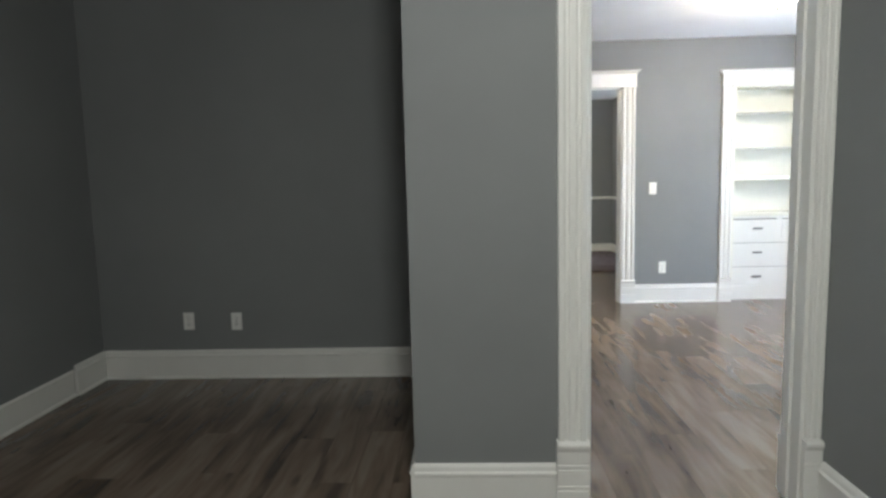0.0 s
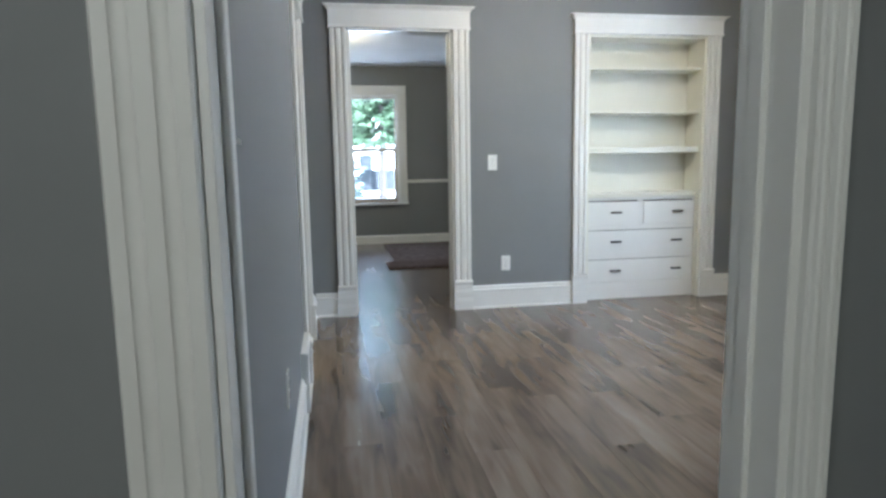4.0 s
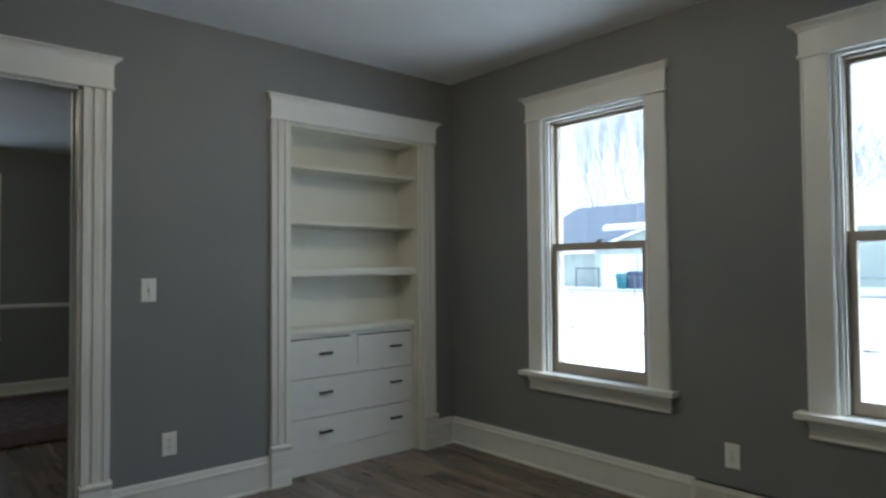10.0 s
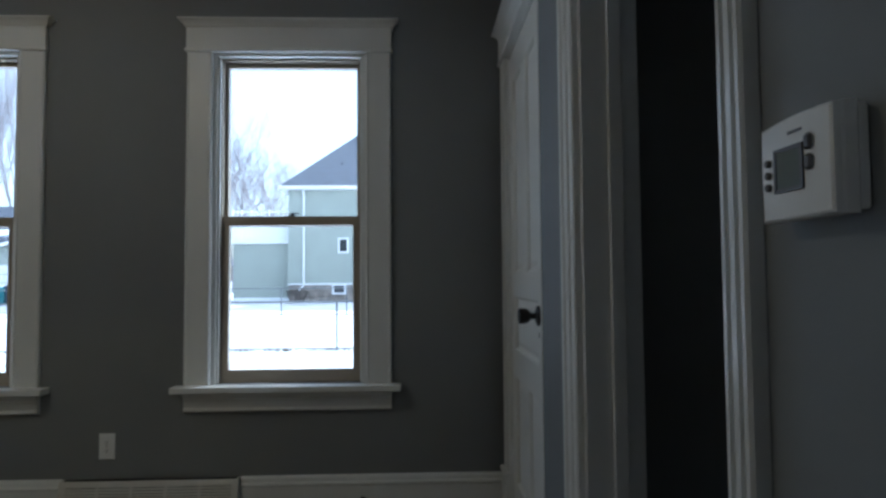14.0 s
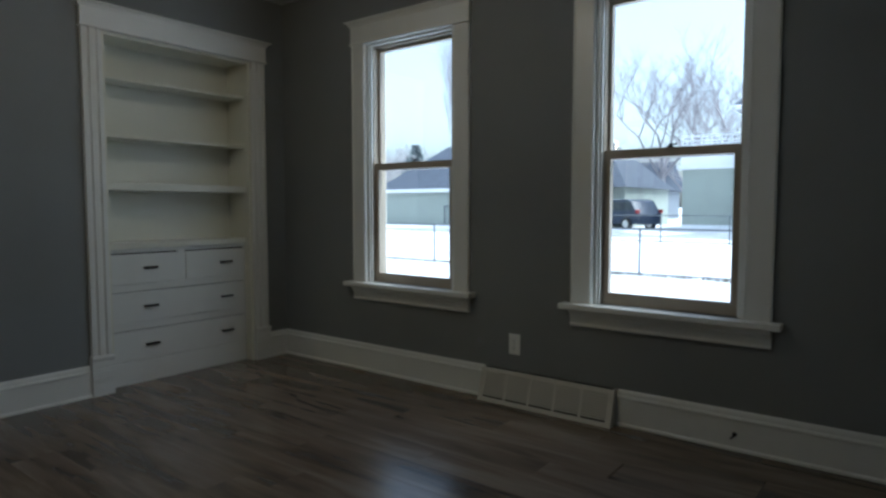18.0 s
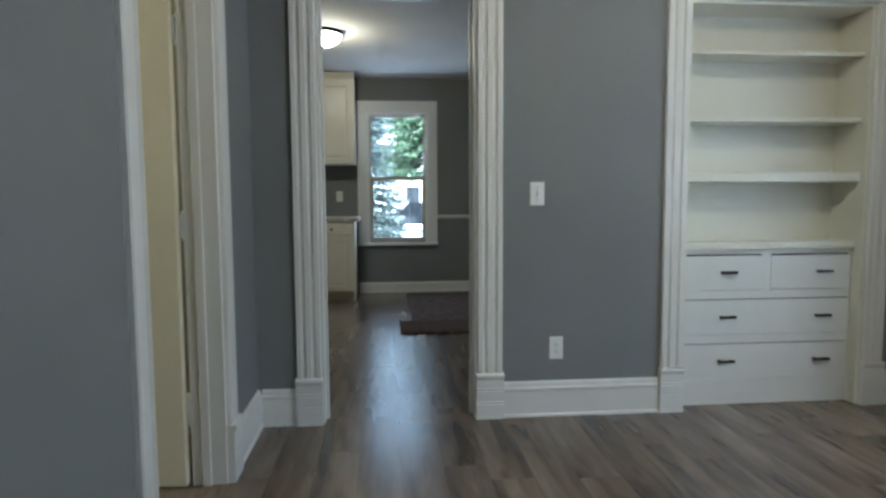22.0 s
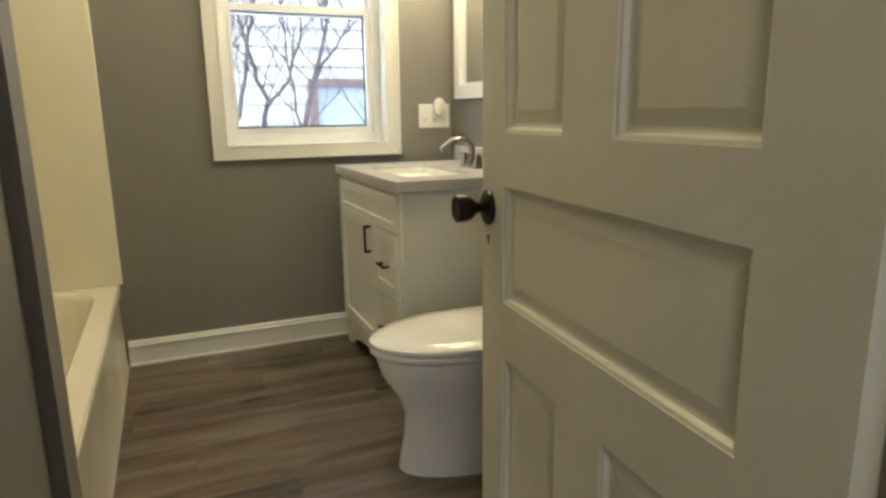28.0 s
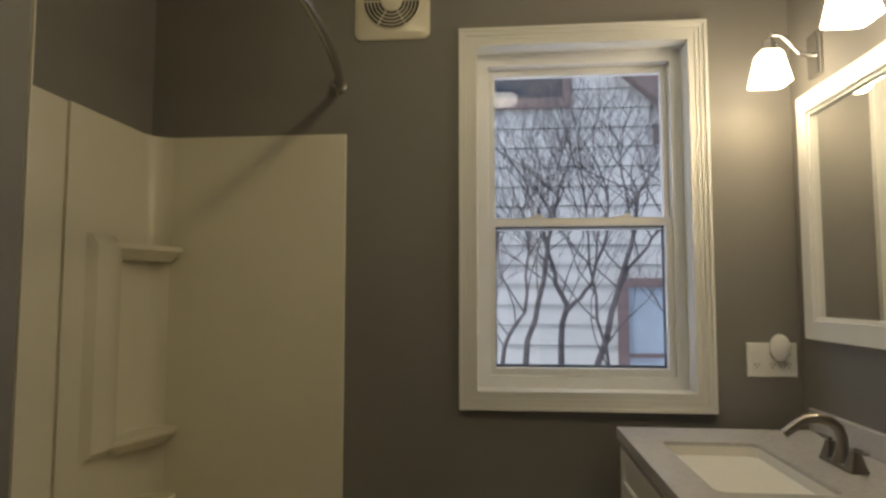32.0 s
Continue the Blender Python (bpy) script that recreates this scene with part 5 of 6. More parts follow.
def sconce(x, label):
    t = thing("wall_sconce", label, "sconce", ON_MIRROR(x, 2.155), group="vanity sconces")
    part("back_plate", box(-0.038, 0.038, -0.016, 0, -0.075, 0.075, 0.004), CHROME, t, "polished nickel back plate")
    part("arm", tube([(0, -0.012, 0.0), (0, -0.055, 0.008), (0, -0.085, 0.045), (0, -0.115, 0.074), (0, -0.145, 0.074), (0, -0.155, 0.050)], 0.008, n=10), CHROME, t, smooth=True)
    part("socket", lathe([(0.020, 0.052), (0.024, 0.044), (0.030, 0.020), (0.030, 0.014)], n=18, at=(0, -0.155, 0)), CHROME, t, smooth=True)
    s = part("shade", loft([round_ring(-a, a, -0.155 - a, -0.155 + a, z, a * 0.35) for a, z in ((0.030, 0.016), (0.038, 0.005), (0.050, -0.055), (0.058, -0.095))], cap=False), GLOW, t, "lit frosted square glass shade", smooth=True)
    s.visible_shadow = False
    b = part("bulb", lathe([(0.010, 0.01), (0.022, -0.02), (0.026, -0.045), (0.018, -0.068), (0.001, -0.076)], n=16, at=(0, -0.155, 0)), GLOW, t, "glowing bulb", smooth=True)
    b.visible_shadow = False


sconce(-2.75, "nickel wall sconce with lit frosted glass shade above the mirror corner")
sconce(-2.25, "nickel wall sconce with lit frosted glass shade above the mirror")


def triple_plate():
    t = thing("outlet_plate", "wide white plate with switch, outlets and a plugged-in night light", "outlet", ON_WEST(0.113, 1.121))
    w, h = 0.172, 0.122
    turn = lambda ring: [(x, -z, y) for x, y, z in ring]
    part("plate", loft([turn(rect_ring(-w / 2, w / 2, -h / 2, h / 2, 0)), turn(rect_ring(-w / 2, w / 2, -h / 2, h / 2, 0.003)), turn(rect_ring(-w / 2 + 0.004, w / 2 - 0.004, -h / 2 + 0.004, h / 2 - 0.004, 0.006))]), PLASTIC, t)
    for x in (-0.054, 0.0, 0.054):
        f = part("insert", box(x - 0.0165, x + 0.0165, -0.0085, -0.005, -0.034, 0.034, 0.001), PLASTIC, t)
        for z in (-0.018, 0.018):
            if x == -0.054 and z > 0:
                continue
            for dx in (-0.006, 0.006):
                part("slot", box(x + dx - 0.0012, x + dx + 0.0012, -0.0092, -0.0080, z - 0.002, z + 0.006), DARK, f)
            part("ground_hole", box(x - 0.002, x + 0.002, -0.0092, -0.0080, z - 0.010, z - 0.006), DARK, f)
    part("night_light", loft([turn(ellipse_ring(0.020, 0.046, 0.030, 0.044, z, 20)) for z in (0.009,)] + [turn(ellipse_ring(0.020, 0.046, 0.034, 0.048, 0.020, 20)), turn(ellipse_ring(0.020, 0.046, 0.033, 0.047, 0.034, 20)), turn(ellipse_ring(0.020, 0.046, 0.022, 0.034, 0.042, 20))]), PLASTIC, t, "white oval plug-in night light", smooth=True)


triple_plate()


# ---- outdoors ----
SNOW = material("snow", (0.72, 0.74, 0.78), 0.7, bump=0.6, bump_scale=1.2, vary=0.04, vary_scale=0.6)
SAGE = material("sage_siding", (0.345, 0.375, 0.33), 0.6, vary=0.06, vary_scale=1.0)
ROOF = material("dark_shingles", (0.068, 0.080, 0.106), 0.8, vary=0.2, vary_scale=2.5, bump=0.6, bump_scale=14)
WHITE_OUT = material("white_outdoor_trim", (0.75, 0.76, 0.77), 0.5)
WIRE = material("galvanised_wire", (0.12, 0.13, 0.14), 0.5, metal=0.5)
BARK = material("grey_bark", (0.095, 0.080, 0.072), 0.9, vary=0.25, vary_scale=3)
# paler copy of BARK: distance haze is mixed into its colour
HAZE = material("haze_tinted_bark", (0.29, 0.27, 0.285), 0.95, vary=0.2, vary_scale=2)
STONE = material("foundation_stone", (0.25, 0.22, 0.19), 0.9, vary=0.35, vary_scale=3)
LAP = material("cream_lap_siding", (0.50, 0.50, 0.47), 0.55, vary=0.05, vary_scale=1.5)
BROWN = material("red_brown_trim", (0.165, 0.118, 0.112), 0.6, vary=0.1, vary_scale=3)
SPRUCE = material("spruce_needles", (0.105, 0.138, 0.130), 0.8, vary=0.35, vary_scale=2.0)
GREEN = material("bright_needles", (0.090, 0.145, 0.080), 0.8, vary=0.35, vary_scale=2.0)
SLUSH = material("wet_grey_slush", (0.30, 0.32, 0.36), 0.6, vary=0.25, vary_scale=0.8, bump=0.4, bump_scale=3)
GRASS = material("dead_winter_grass", (0.14, 0.12, 0.085), 0.9, vary=0.3, vary_scale=6)
DARKGLASS = material("dark_window_glass", (0.03, 0.035, 0.04), 0.08)


def rise(x):
    return -0.55 + 0.45 * min(1.0, max(0.0, (x - 18) / 16))


def snow_ground():
    bm = bmesh.new()
    xs = [-900, -120, -30, -12, -6, -4, 4, 8, 12, 15, 18, 21, 24, 28, 32, 36, 60, 150, 900]
    ys = [-900, -150, -60, -30, -15, -8, -4, 0, 4, 8, 12, 16, 20, 25, 30, 40, 70, 160, 900]
    rnd = random.Random(2)
    grid = [[bm.verts.new((x, y, rise(x) + rnd.uniform(-0.03, 0.03))) for x in xs] for y in ys]
    for j in range(len(ys) - 1):
        for i in range(len(xs) - 1):
            bm.faces.new((grid[j][i], grid[j][i + 1], grid[j + 1][i + 1], grid[j + 1][i]))
    solid("ground", bm, SNOW, "flat snow-covered yards around the house", "snow", kind="structure", smooth=True)


snow_ground()


def far_window(parent, x, y0, y1, z0, z1, mullion=True):
    w = part("window", holed("x", x - 0.06, x, y0 - 0.1, y1 + 0.1, z0 - 0.1, z1 + 0.1, [(y0, y1, z0, z1)]), WHITE_OUT, parent)
    part("pane", box(x - 0.03, x - 0.01, y0, y1, z0, z1), DARKGLASS, w)
    if mullion:
        part("rail", box(x - 0.05, x - 0.02, y0, y1, (z0 + z1) / 2 - 0.03, (z0 + z1) / 2 + 0.03), WHITE_OUT, w)


def green_house():
    g = rise(36)
    t = thing("neighbour_house", "two-storey sage green house with dark hip roof behind the fence", "house", pose(35, 0, 0))
    y0, y1, E = -7.2, 3.62, 6.15
    part("foundation", box(0.04, 10, y0, y1 - 0.04, g - 0.1, 0.86), STONE, t)
    rnd = random.Random(12)
    for k in range(3):
        y = y0 + 0.1 - 0.25 * (k % 2)
        while y < y1 - 0.5:
            w = rnd.uniform(0.4, 0.75)
            if not (0.2 < y + w and y < 1.45) or k < 1:
                part("stone", box(-0.012, 0.05, max(y, y0), min(y + w - 0.03, y1 - 0.05), g + 0.05 + k * 0.29, g + 0.31 + k * 0.29, 0.01), STONE, t)
            y += w
    part("wall", box(0, 10, y0, y1, 0.86, E), SAGE, t)
    for k in range(1, 26):
        part("clapboard", box(-0.025, 0, y0, y1, 0.86 + k * 0.203, 0.872 + k * 0.203), SAGE, t)
    part("sill_board", box(-0.05, 0, y0, y1, 0.84, 0.93), WHITE_OUT, t)
    for y in (y1 - 0.1, y0):
        part("corner_board", box(-0.03, 0.12, y, y + 0.1, 0.93, E - 0.16), SAGE, t)
    e = 0.45
    part("roof", loft([[(-e, y0 - e, E), (10 + e, y0 - e, E), (10 + e, y1 + e, E), (-e, y1 + e, E)], [(4.6, y0 + 4.0, 10.2), (5.4, y0 + 4.0, 10.2), (5.4, y1 - 3.5, 10.2), (4.6, y1 - 3.5, 10.2)]]), ROOF, t)
    part("fascia", box(-e - 0.03, 10 + e, y0 - e - 0.03, y1 + e + 0.03, E - 0.16, E + 0.02), WHITE_OUT, t)
    part("gutter", box(-e - 0.13, -e - 0.03, y0 - e, y1 + e, E - 0.10, E + 0.01, 0.02), WHITE_OUT, t)
    part("chimney", box(4.0, 4.7, -0.95, -0.10, 9.0, 10.75), STONE, t)
    part("chimney_cap", box(3.93, 4.77, -1.02, -0.03, 10.75, 10.87), STONE, t)
    part("roof_vent", tube([(1.5, 0.9, 7.2), (1.5, 0.9, 7.75)], 0.06, n=6), WIRE, t)
    part("downspout", tube([(-0.45, 2.78, E - 0.12), (-0.07, 2.78, E - 0.5), (-0.07, 2.78, 0.85), (-0.12, 2.84, 0.72), (-0.55, 2.95, 0.58)], 0.055, n=6), WHITE_OUT, t)
    far_window(t, 0, 0.46, 0.84, 2.65, 3.30, False)
    far_window(t, 0, -1.9, -0.82, 4.4, 5.85)
    far_window(t, -0.02, 0.60, 1.15, 0.42, 0.80, False)
    # low wing with a railed flat roof
    part("wing", box(0.6, 9, y1, 6.72, g - 0.1, 3.12), SAGE, t)
    for k in range(1, 15):
        part("clapboard", box(0.575, 0.6, y1, 6.72, g + k * 0.203, g + 0.012 + k * 0.203), SAGE, t)
    part("wing_footing", box(0.57, 0.6, y1, 6.74, g, 0.16), WHITE_OUT, t)
    part("wing_fascia", box(0.30, 9, y1, 6.95, 3.12, 3.34), WHITE_OUT, t)
    rail = part("railing", box(0.5, 0.56, y1, 6.8, 4.84, 4.92), WHITE_OUT, t)
    part("middle_rail", box(0.5, 0.56, y1, 6.8, 4.60, 4.66), WHITE_OUT, rail)
    part("screen", box(0.52, 0.54, y1, 6.8, 3.36, 4.45), WHITE_OUT, rail)
    for k in range(7):
        part("post", box(0.49, 0.57, y1 + 0.1 + k * 0.5, y1 + 0.18 + k * 0.5, 3.34, 4.98), WHITE_OUT, rail)


green_house()


def garage():
    t = thing("garage", "low sage green garage with dark hip roof and white doors", "garage", pose(37, 0, 0))
    g, E, N = rise(37) - 0.25, 2.3, 30.3
    part("wall", box(0, 8, 10.5, N, g, E), SAGE, t)
    for k in range(1, 14):
        part("clapboard", box(-0.02, 0, 21.9, N, g + k * 0.203, g + 0.014 + k * 0.203), SAGE, t)
    e = 0.5
    part("roof", loft([[(-e, 10.2, E), (8 + e, 10.2, E), (8 + e, N + e, E), (-e, N + e, E)], [(3.9, 13.5, 5.85), (4.1, 13.5, 5.85), (4.1, 26.6, 5.85), (3.9, 26.6, 5.85)]]), ROOF, t)
    part("fascia", box(-e - 0.06, -e + 0.02, 21.9, N + e, E - 0.12, E + 0.14), WHITE_OUT, t)
    # gabled front over the overhead doors
    part("gable_wall", prism([(21.9, g), (21.9, E + 0.1), (16.6, E + 1.75), (11.3, E + 0.1), (11.3, g)], -0.6, 0.0, "x"), SAGE, t)
    for a in (1, -1):
        y = 16.6 + a * 5.6
        part("gable_roof", prism([(y, E + 0.02), (16.6, E + 1.77), (16.6, E + 1.95), (y, E + 0.20)], -0.95, 2.6, "x"), ROOF, t)
        part("rake_board", prism([(y, E - 0.06), (16.6, E + 1.68), (16.6, E + 1.86), (y, E + 0.12)], -0.99, -0.95, "x"), WHITE_OUT, t)
    s = lambda x: E + (x + e) * 3.55 / 4.4
    part("snow_cap", prism([(1.35, s(1.35)), (1.75, s(1.75)), (1.75, s(1.75) + 0.10), (1.65, s(1.65) + 0.14), (1.35, s(1.35) + 0.12)], 18.4, 22.6, "y"), SNOW, t, "band of snow on the slope")
    for y in (18.75, 16.0):
        d = part("door", box(-0.66, -0.60, y, y + 2.6, g, 2.05), WHITE_OUT, t)
        for k in range(1, 5):
            part("groove", box(-0.672, -0.655, y + 0.02, y + 2.58, g + k * 0.47, g + k * 0.47 + 0.025), WIRE, d)
    b = thing("gate_frame", "dark chain-link gate leaf on pipe frame beside the garage", "gate", pose(34, 19.95, g - 0.05))
    for y in (0, 1.75):
        part("post", tube([(0, y, 0), (0, y, 1.62)], 0.055, n=6), WIRE, b)
    for z in (0.1, 1.58):
        part("rail", tube([(0, 0, z), (0, 1.75, z)], 0.045, n=6), WIRE, b)
    bm = bmesh.new()
    for k in range(-6, 7):
        for a in (1, -1):
            q = []
            for f in range(18):
                u = 1.7 * f / 17
                z = 0.1 + (u if a > 0 else 1.7 - u) + k * 0.25
                if 0.1 <= z <= 1.58:
                    q.append((0, u, z))
            if len(q) > 1:
                tube([q[0], q[-1]], 0.012, bm, n=3)
    part("mesh", bm, WIRE, b, "thin dark wire mesh")
    for y, c, n, k in ((18.32, (0.015, 0.13, 0.15), "teal", 1.08), (17.45, (0.03, 0.042, 0.075), "navy blue", 1.2)):
        m = material(n.replace(" ", "_") + "_bin", c, 0.5)
        w = thing("wheelie_bin", n + " wheeled rubbish bin standing in the snow", "bin", pose(34.3, y, g + 0.02) @ Matrix.Scale(k, 4))
        part("body", loft([rect_ring(-0.24, 0.24, -0.28, 0.28, 0), rect_ring(-0.30, 0.30, -0.36, 0.36, 0.98)]), m, w)
        part("lid", loft([rect_ring(-0.34, 0.34, -0.39, 0.39, 0.98), rect_ring(-0.32, 0.32, -0.37, 0.37, 1.05), rect_ring(-0.2, 0.2, -0.3, 0.3, 1.10)]), m, w)
        for u in (-0.2, 0.2):
            part("wheel", lathe([(0.10, u - 0.03), (0.10, u + 0.03)], n=12, axis="y", at=(0.24, 0, 0.1)), DARK, w)


garage()


def parked_suv():
    paint = material("dark_blue_car_paint", (0.020, 0.030, 0.055), 0.35, spec=0.4)
    red = material("tail_lamp_red", (0.35, 0.02, 0.02), 0.2)
    g = rise(36) - 0.08
    t = thing("parked_suv", "dark blue sport utility vehicle parked in the snow", "car", pose(36.0, 10.35, g, 0, 0, -24))
    prof = [(-2.3, 0.35), (-2.35, 0.9), (-2.15, 1.05), (-1.75, 1.62), (-1.4, 1.72), (0.6, 1.70), (1.35, 1.12), (2.25, 0.98), (2.35, 0.5), (2.25, 0.32)]
    rings = [[(x, y * k, z) for y, z in prof] for x, k in ((-0.90, 0.97), (-0.82, 1.0), (0.82, 1.0), (0.90, 0.97))]
    part("body", loft(rings), paint, t, smooth=True)
    for x in (-0.905, 0.905):
        part("side_glass", loft([[(x - 0.004, y, z) for y, z in ((-1.9, 1.10), (-1.62, 1.56), (0.5, 1.60), (1.05, 1.15))], [(x + 0.004, y, z) for y, z in ((-1.9, 1.10), (-1.62, 1.56), (0.5, 1.60), (1.05, 1.15))]]), DARKGLASS, t)
        for y in (-1.45, 1.45):
            wh = part("wheel", lathe([(0.36, x - 0.1), (0.37, x - 0.05), (0.37, x + 0.05), (0.36, x + 0.1)], n=18, axis="x", at=(0, y, 0.36)), DARK, t)
            part("rim", lathe([(0.22, x - 0.11), (0.22, x + 0.11)], n=14, axis="x", at=(0, y, 0.36)), STEEL, wh)
        part("tail_lamp", box(x - 0.06 if x > 0 else x - 0.02, x + 0.02 if x > 0 else x + 0.06, -2.36, -2.1, 0.95, 1.15, 0.01), red, t)
    part("roof_rail", box(-0.72, -0.68, -1.3, 0.5, 1.72, 1.76), STEEL, t)


parked_suv()


def far_house():
    t = thing("far_house", "low grey house with dark gable roof beyond the yards", "house", pose(62, 20.5, -0.6))
    part("wall", box(0, 7, -3.4, 3.4, 0, 3.4), GREY_SIDING, t)
    part("roof", prism([(-0.5, 3.3), (7.5, 3.3), (3.5, 6.3)], -3.9, 3.9, "y"), ROOF, t)
    part("fascia", box(-0.56, -0.48, -3.9, 3.9, 3.2, 3.42), WHITE_OUT, t)
    for y in (-2.0, 1.1):
        far_window(t, 0, y, y + 0.9, 0.9, 2.1)


GREY_SIDING = material("grey_siding", (0.20, 0.22, 0.25), 0.7, vary=0.08, vary_scale=1.0)
far_house()


def chain_fence(x, y0, y1, h, label, step=2.6):
    t = thing("chain_link_fence", label, "fence", pose(x, y0, rise(x)))
    L = y1 - y0
    n = int(L / step)
    for k in range(n + 1):
        part("post", tube([(0, k * step, -0.1), (0, k * step, h)], 0.026, n=6), WIRE, t)
    part("top_rail", tube([(0, 0, h - 0.02), (0, L, h - 0.02)], 0.020, n=6), WIRE, t)
    part("bottom_wire", tube([(0, 0, 0.06), (0, L, 0.06)], 0.018, n=4), WIRE, t)


chain_fence(15.5, -14.23, 27.0, 1.17, "thin chain-link fence across the snowy yard", 3.17)
chain_fence(26.0, -13.57, 14.0, 1.13, "farther chain-link fence along the neighbour's yard")

drive = bmesh.new()
box(28.5, 34.6, -30, 30, -0.30, -0.075, bm=drive)
for v in drive.verts:
    v.co.z += rise(v.co.x) + 0.10
solid("pavement", drive, SLUSH, "grey slushy driveway along the neighbour's house", "driveway", kind="structure")


def dead_grass():
    """Tufts poking out of the snow, thickest under the fence."""
    rnd = random.Random(44)
    bm = bmesh.new()
    spots = [(15.5 + rnd.gauss(0, 0.06), rnd.uniform(-6, 18), 0.09) for _ in range(420)]
    spots += [(rnd.uniform(9, 27), rnd.uniform(-8, 20), 0.05) for _ in range(160)]
    for x, y, h in spots:
        for _ in range(5):
            u, v = x + rnd.gauss(0, 0.04), y + rnd.gauss(0, 0.06)
            z = rise(u) - 0.03
            a = bm.verts.new((u, v - 0.012, z))
            b = bm.verts.new((u, v + 0.012, z))
            c = bm.verts.new((u + rnd.gauss(0, 0.04), v + rnd.gauss(0, 0.05), z + 0.03 + h * rnd.uniform(0.4, 1.3)))
            bm.faces.new((a, b, c))
    solid("dead_grass", bm, GRASS, "dead brown grass tufts poking through the snow", "grass", kind="stuff")


dead_grass()


def branches(bm, p, d, length, radius, depth, rnd, spread=0.5, up=0.25, sides=4, kids=3, wander=0.16):
    pts = [Vector(p)]
    way = Vector(d).normalized()
    n = 4
    for i in range(n):
        way = (way + Vector((rnd.uniform(-1, 1), rnd.uniform(-1, 1), rnd.uniform(-0.4, 0.8) * up * 2)) * wander).normalized()
        pts.append(pts[-1] + way * length / n)
    tube_raw(bm, pts, radius, radius * 0.55, sides)
    if depth == 0:
        return
    for k in range(kids):
        at = pts[rnd.randint(2, n)] if k else pts[-1]
        side = Vector((rnd.uniform(-1, 1), rnd.uniform(-1, 1), rnd.uniform(-0.2, 0.6)))
        nd = (way * (1 - spread) + side.normalized() * spread + Vector((0, 0, up * 0.5))).normalized()
        branches(bm, at, nd, length * rnd.uniform(0.58, 0.82), radius * 0.56, depth - 1, rnd, spread, up, 3, kids, wander)


def tube_raw(bm, pts, r0, r1, n):
    rings, prev = [], Vector((0.3, 0.9, 0.2))
    for i, p in enumerate(pts):
        d = (pts[min(i + 1, len(pts) - 1)] - pts[max(i - 1, 0)]).normalized()
        u = (prev - d * prev.dot(d)).normalized()
        prev, v = u, d.cross(u)
        r = r0 + (r1 - r0) * i / (len(pts) - 1)
        rings.append([bm.verts.new(p + (u * math.cos(2 * math.pi * k / n) + v * math.sin(2 * math.pi * k / n)) * r) for k in range(n)])
    for a, b in zip(rings, rings[1:]):
        for k in range(n):
            bm.faces.new((a[k], a[(k + 1) % n], b[(k + 1) % n], b[k]))


def bare_tree(x, y, z, height, seed, label, spread=0.5, up=0.3, depth=5, kids=3, girth=0.03, trunk=0.3, bark=None):
    rnd = random.Random(seed)
    t = thing("bare_tree", label, "tree", pose(x, y, z), group="bare winter trees")
    tr = bmesh.new()
    top = Vector((rnd.uniform(-0.1, 0.1), rnd.uniform(-0.1, 0.1), height * trunk))
    tube_raw(tr, [Vector((0, 0, -0.2)), top * 0.5, top], height * girth, height * girth * 0.75, 8)
    part("trunk", tr, bark or BARK, t)
    cr = bmesh.new()
    for k in range(kids + 1):
        a = 2 * math.pi * k / (kids + 1) + rnd.uniform(-0.4, 0.4)
        branches(cr, top * rnd.uniform(0.8, 1.0), (math.cos(a) * spread, math.sin(a) * spread, 1 - spread * 0.5), height * 0.30, height * girth * 0.5, depth - 1, rnd, spread, up, 4, kids)
    part("crown", cr, bark or BARK, t)


def foundation_shrub():
    rnd = random.Random(31)
    b = thing("foundation_shrub", "small dark leafless shrub at the foot of the downspout", "shrub", pose(34.5, 3.05, rise(34.5)))
    bm = bmesh.new()
    for _ in range(12):
        branches(bm, (rnd.uniform(-0.15, 0.15), rnd.uniform(-0.3, 0.3), -0.05), (rnd.uniform(-0.5, 0.5), rnd.uniform(-0.9, 0.9), 0.8), 0.4, 0.02, 3, rnd, 0.5, 0.2, 3, 3)
    part("twigs", bm, BARK, b)


foundation_shrub()
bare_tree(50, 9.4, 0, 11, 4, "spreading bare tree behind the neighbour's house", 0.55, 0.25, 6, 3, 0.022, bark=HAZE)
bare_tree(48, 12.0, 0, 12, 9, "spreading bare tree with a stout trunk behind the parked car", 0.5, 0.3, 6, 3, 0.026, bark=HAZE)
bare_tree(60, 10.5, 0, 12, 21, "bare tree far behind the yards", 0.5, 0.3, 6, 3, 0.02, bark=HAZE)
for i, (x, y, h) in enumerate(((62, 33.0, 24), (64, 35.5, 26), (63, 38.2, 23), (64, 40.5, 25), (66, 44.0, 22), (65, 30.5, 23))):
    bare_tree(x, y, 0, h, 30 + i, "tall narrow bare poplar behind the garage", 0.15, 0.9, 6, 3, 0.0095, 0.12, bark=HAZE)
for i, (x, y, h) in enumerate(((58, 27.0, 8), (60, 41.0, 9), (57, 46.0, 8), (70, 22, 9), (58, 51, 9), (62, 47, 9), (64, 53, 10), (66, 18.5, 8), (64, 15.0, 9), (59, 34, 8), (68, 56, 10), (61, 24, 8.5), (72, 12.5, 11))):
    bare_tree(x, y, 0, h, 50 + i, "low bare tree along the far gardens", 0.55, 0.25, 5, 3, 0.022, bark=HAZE)


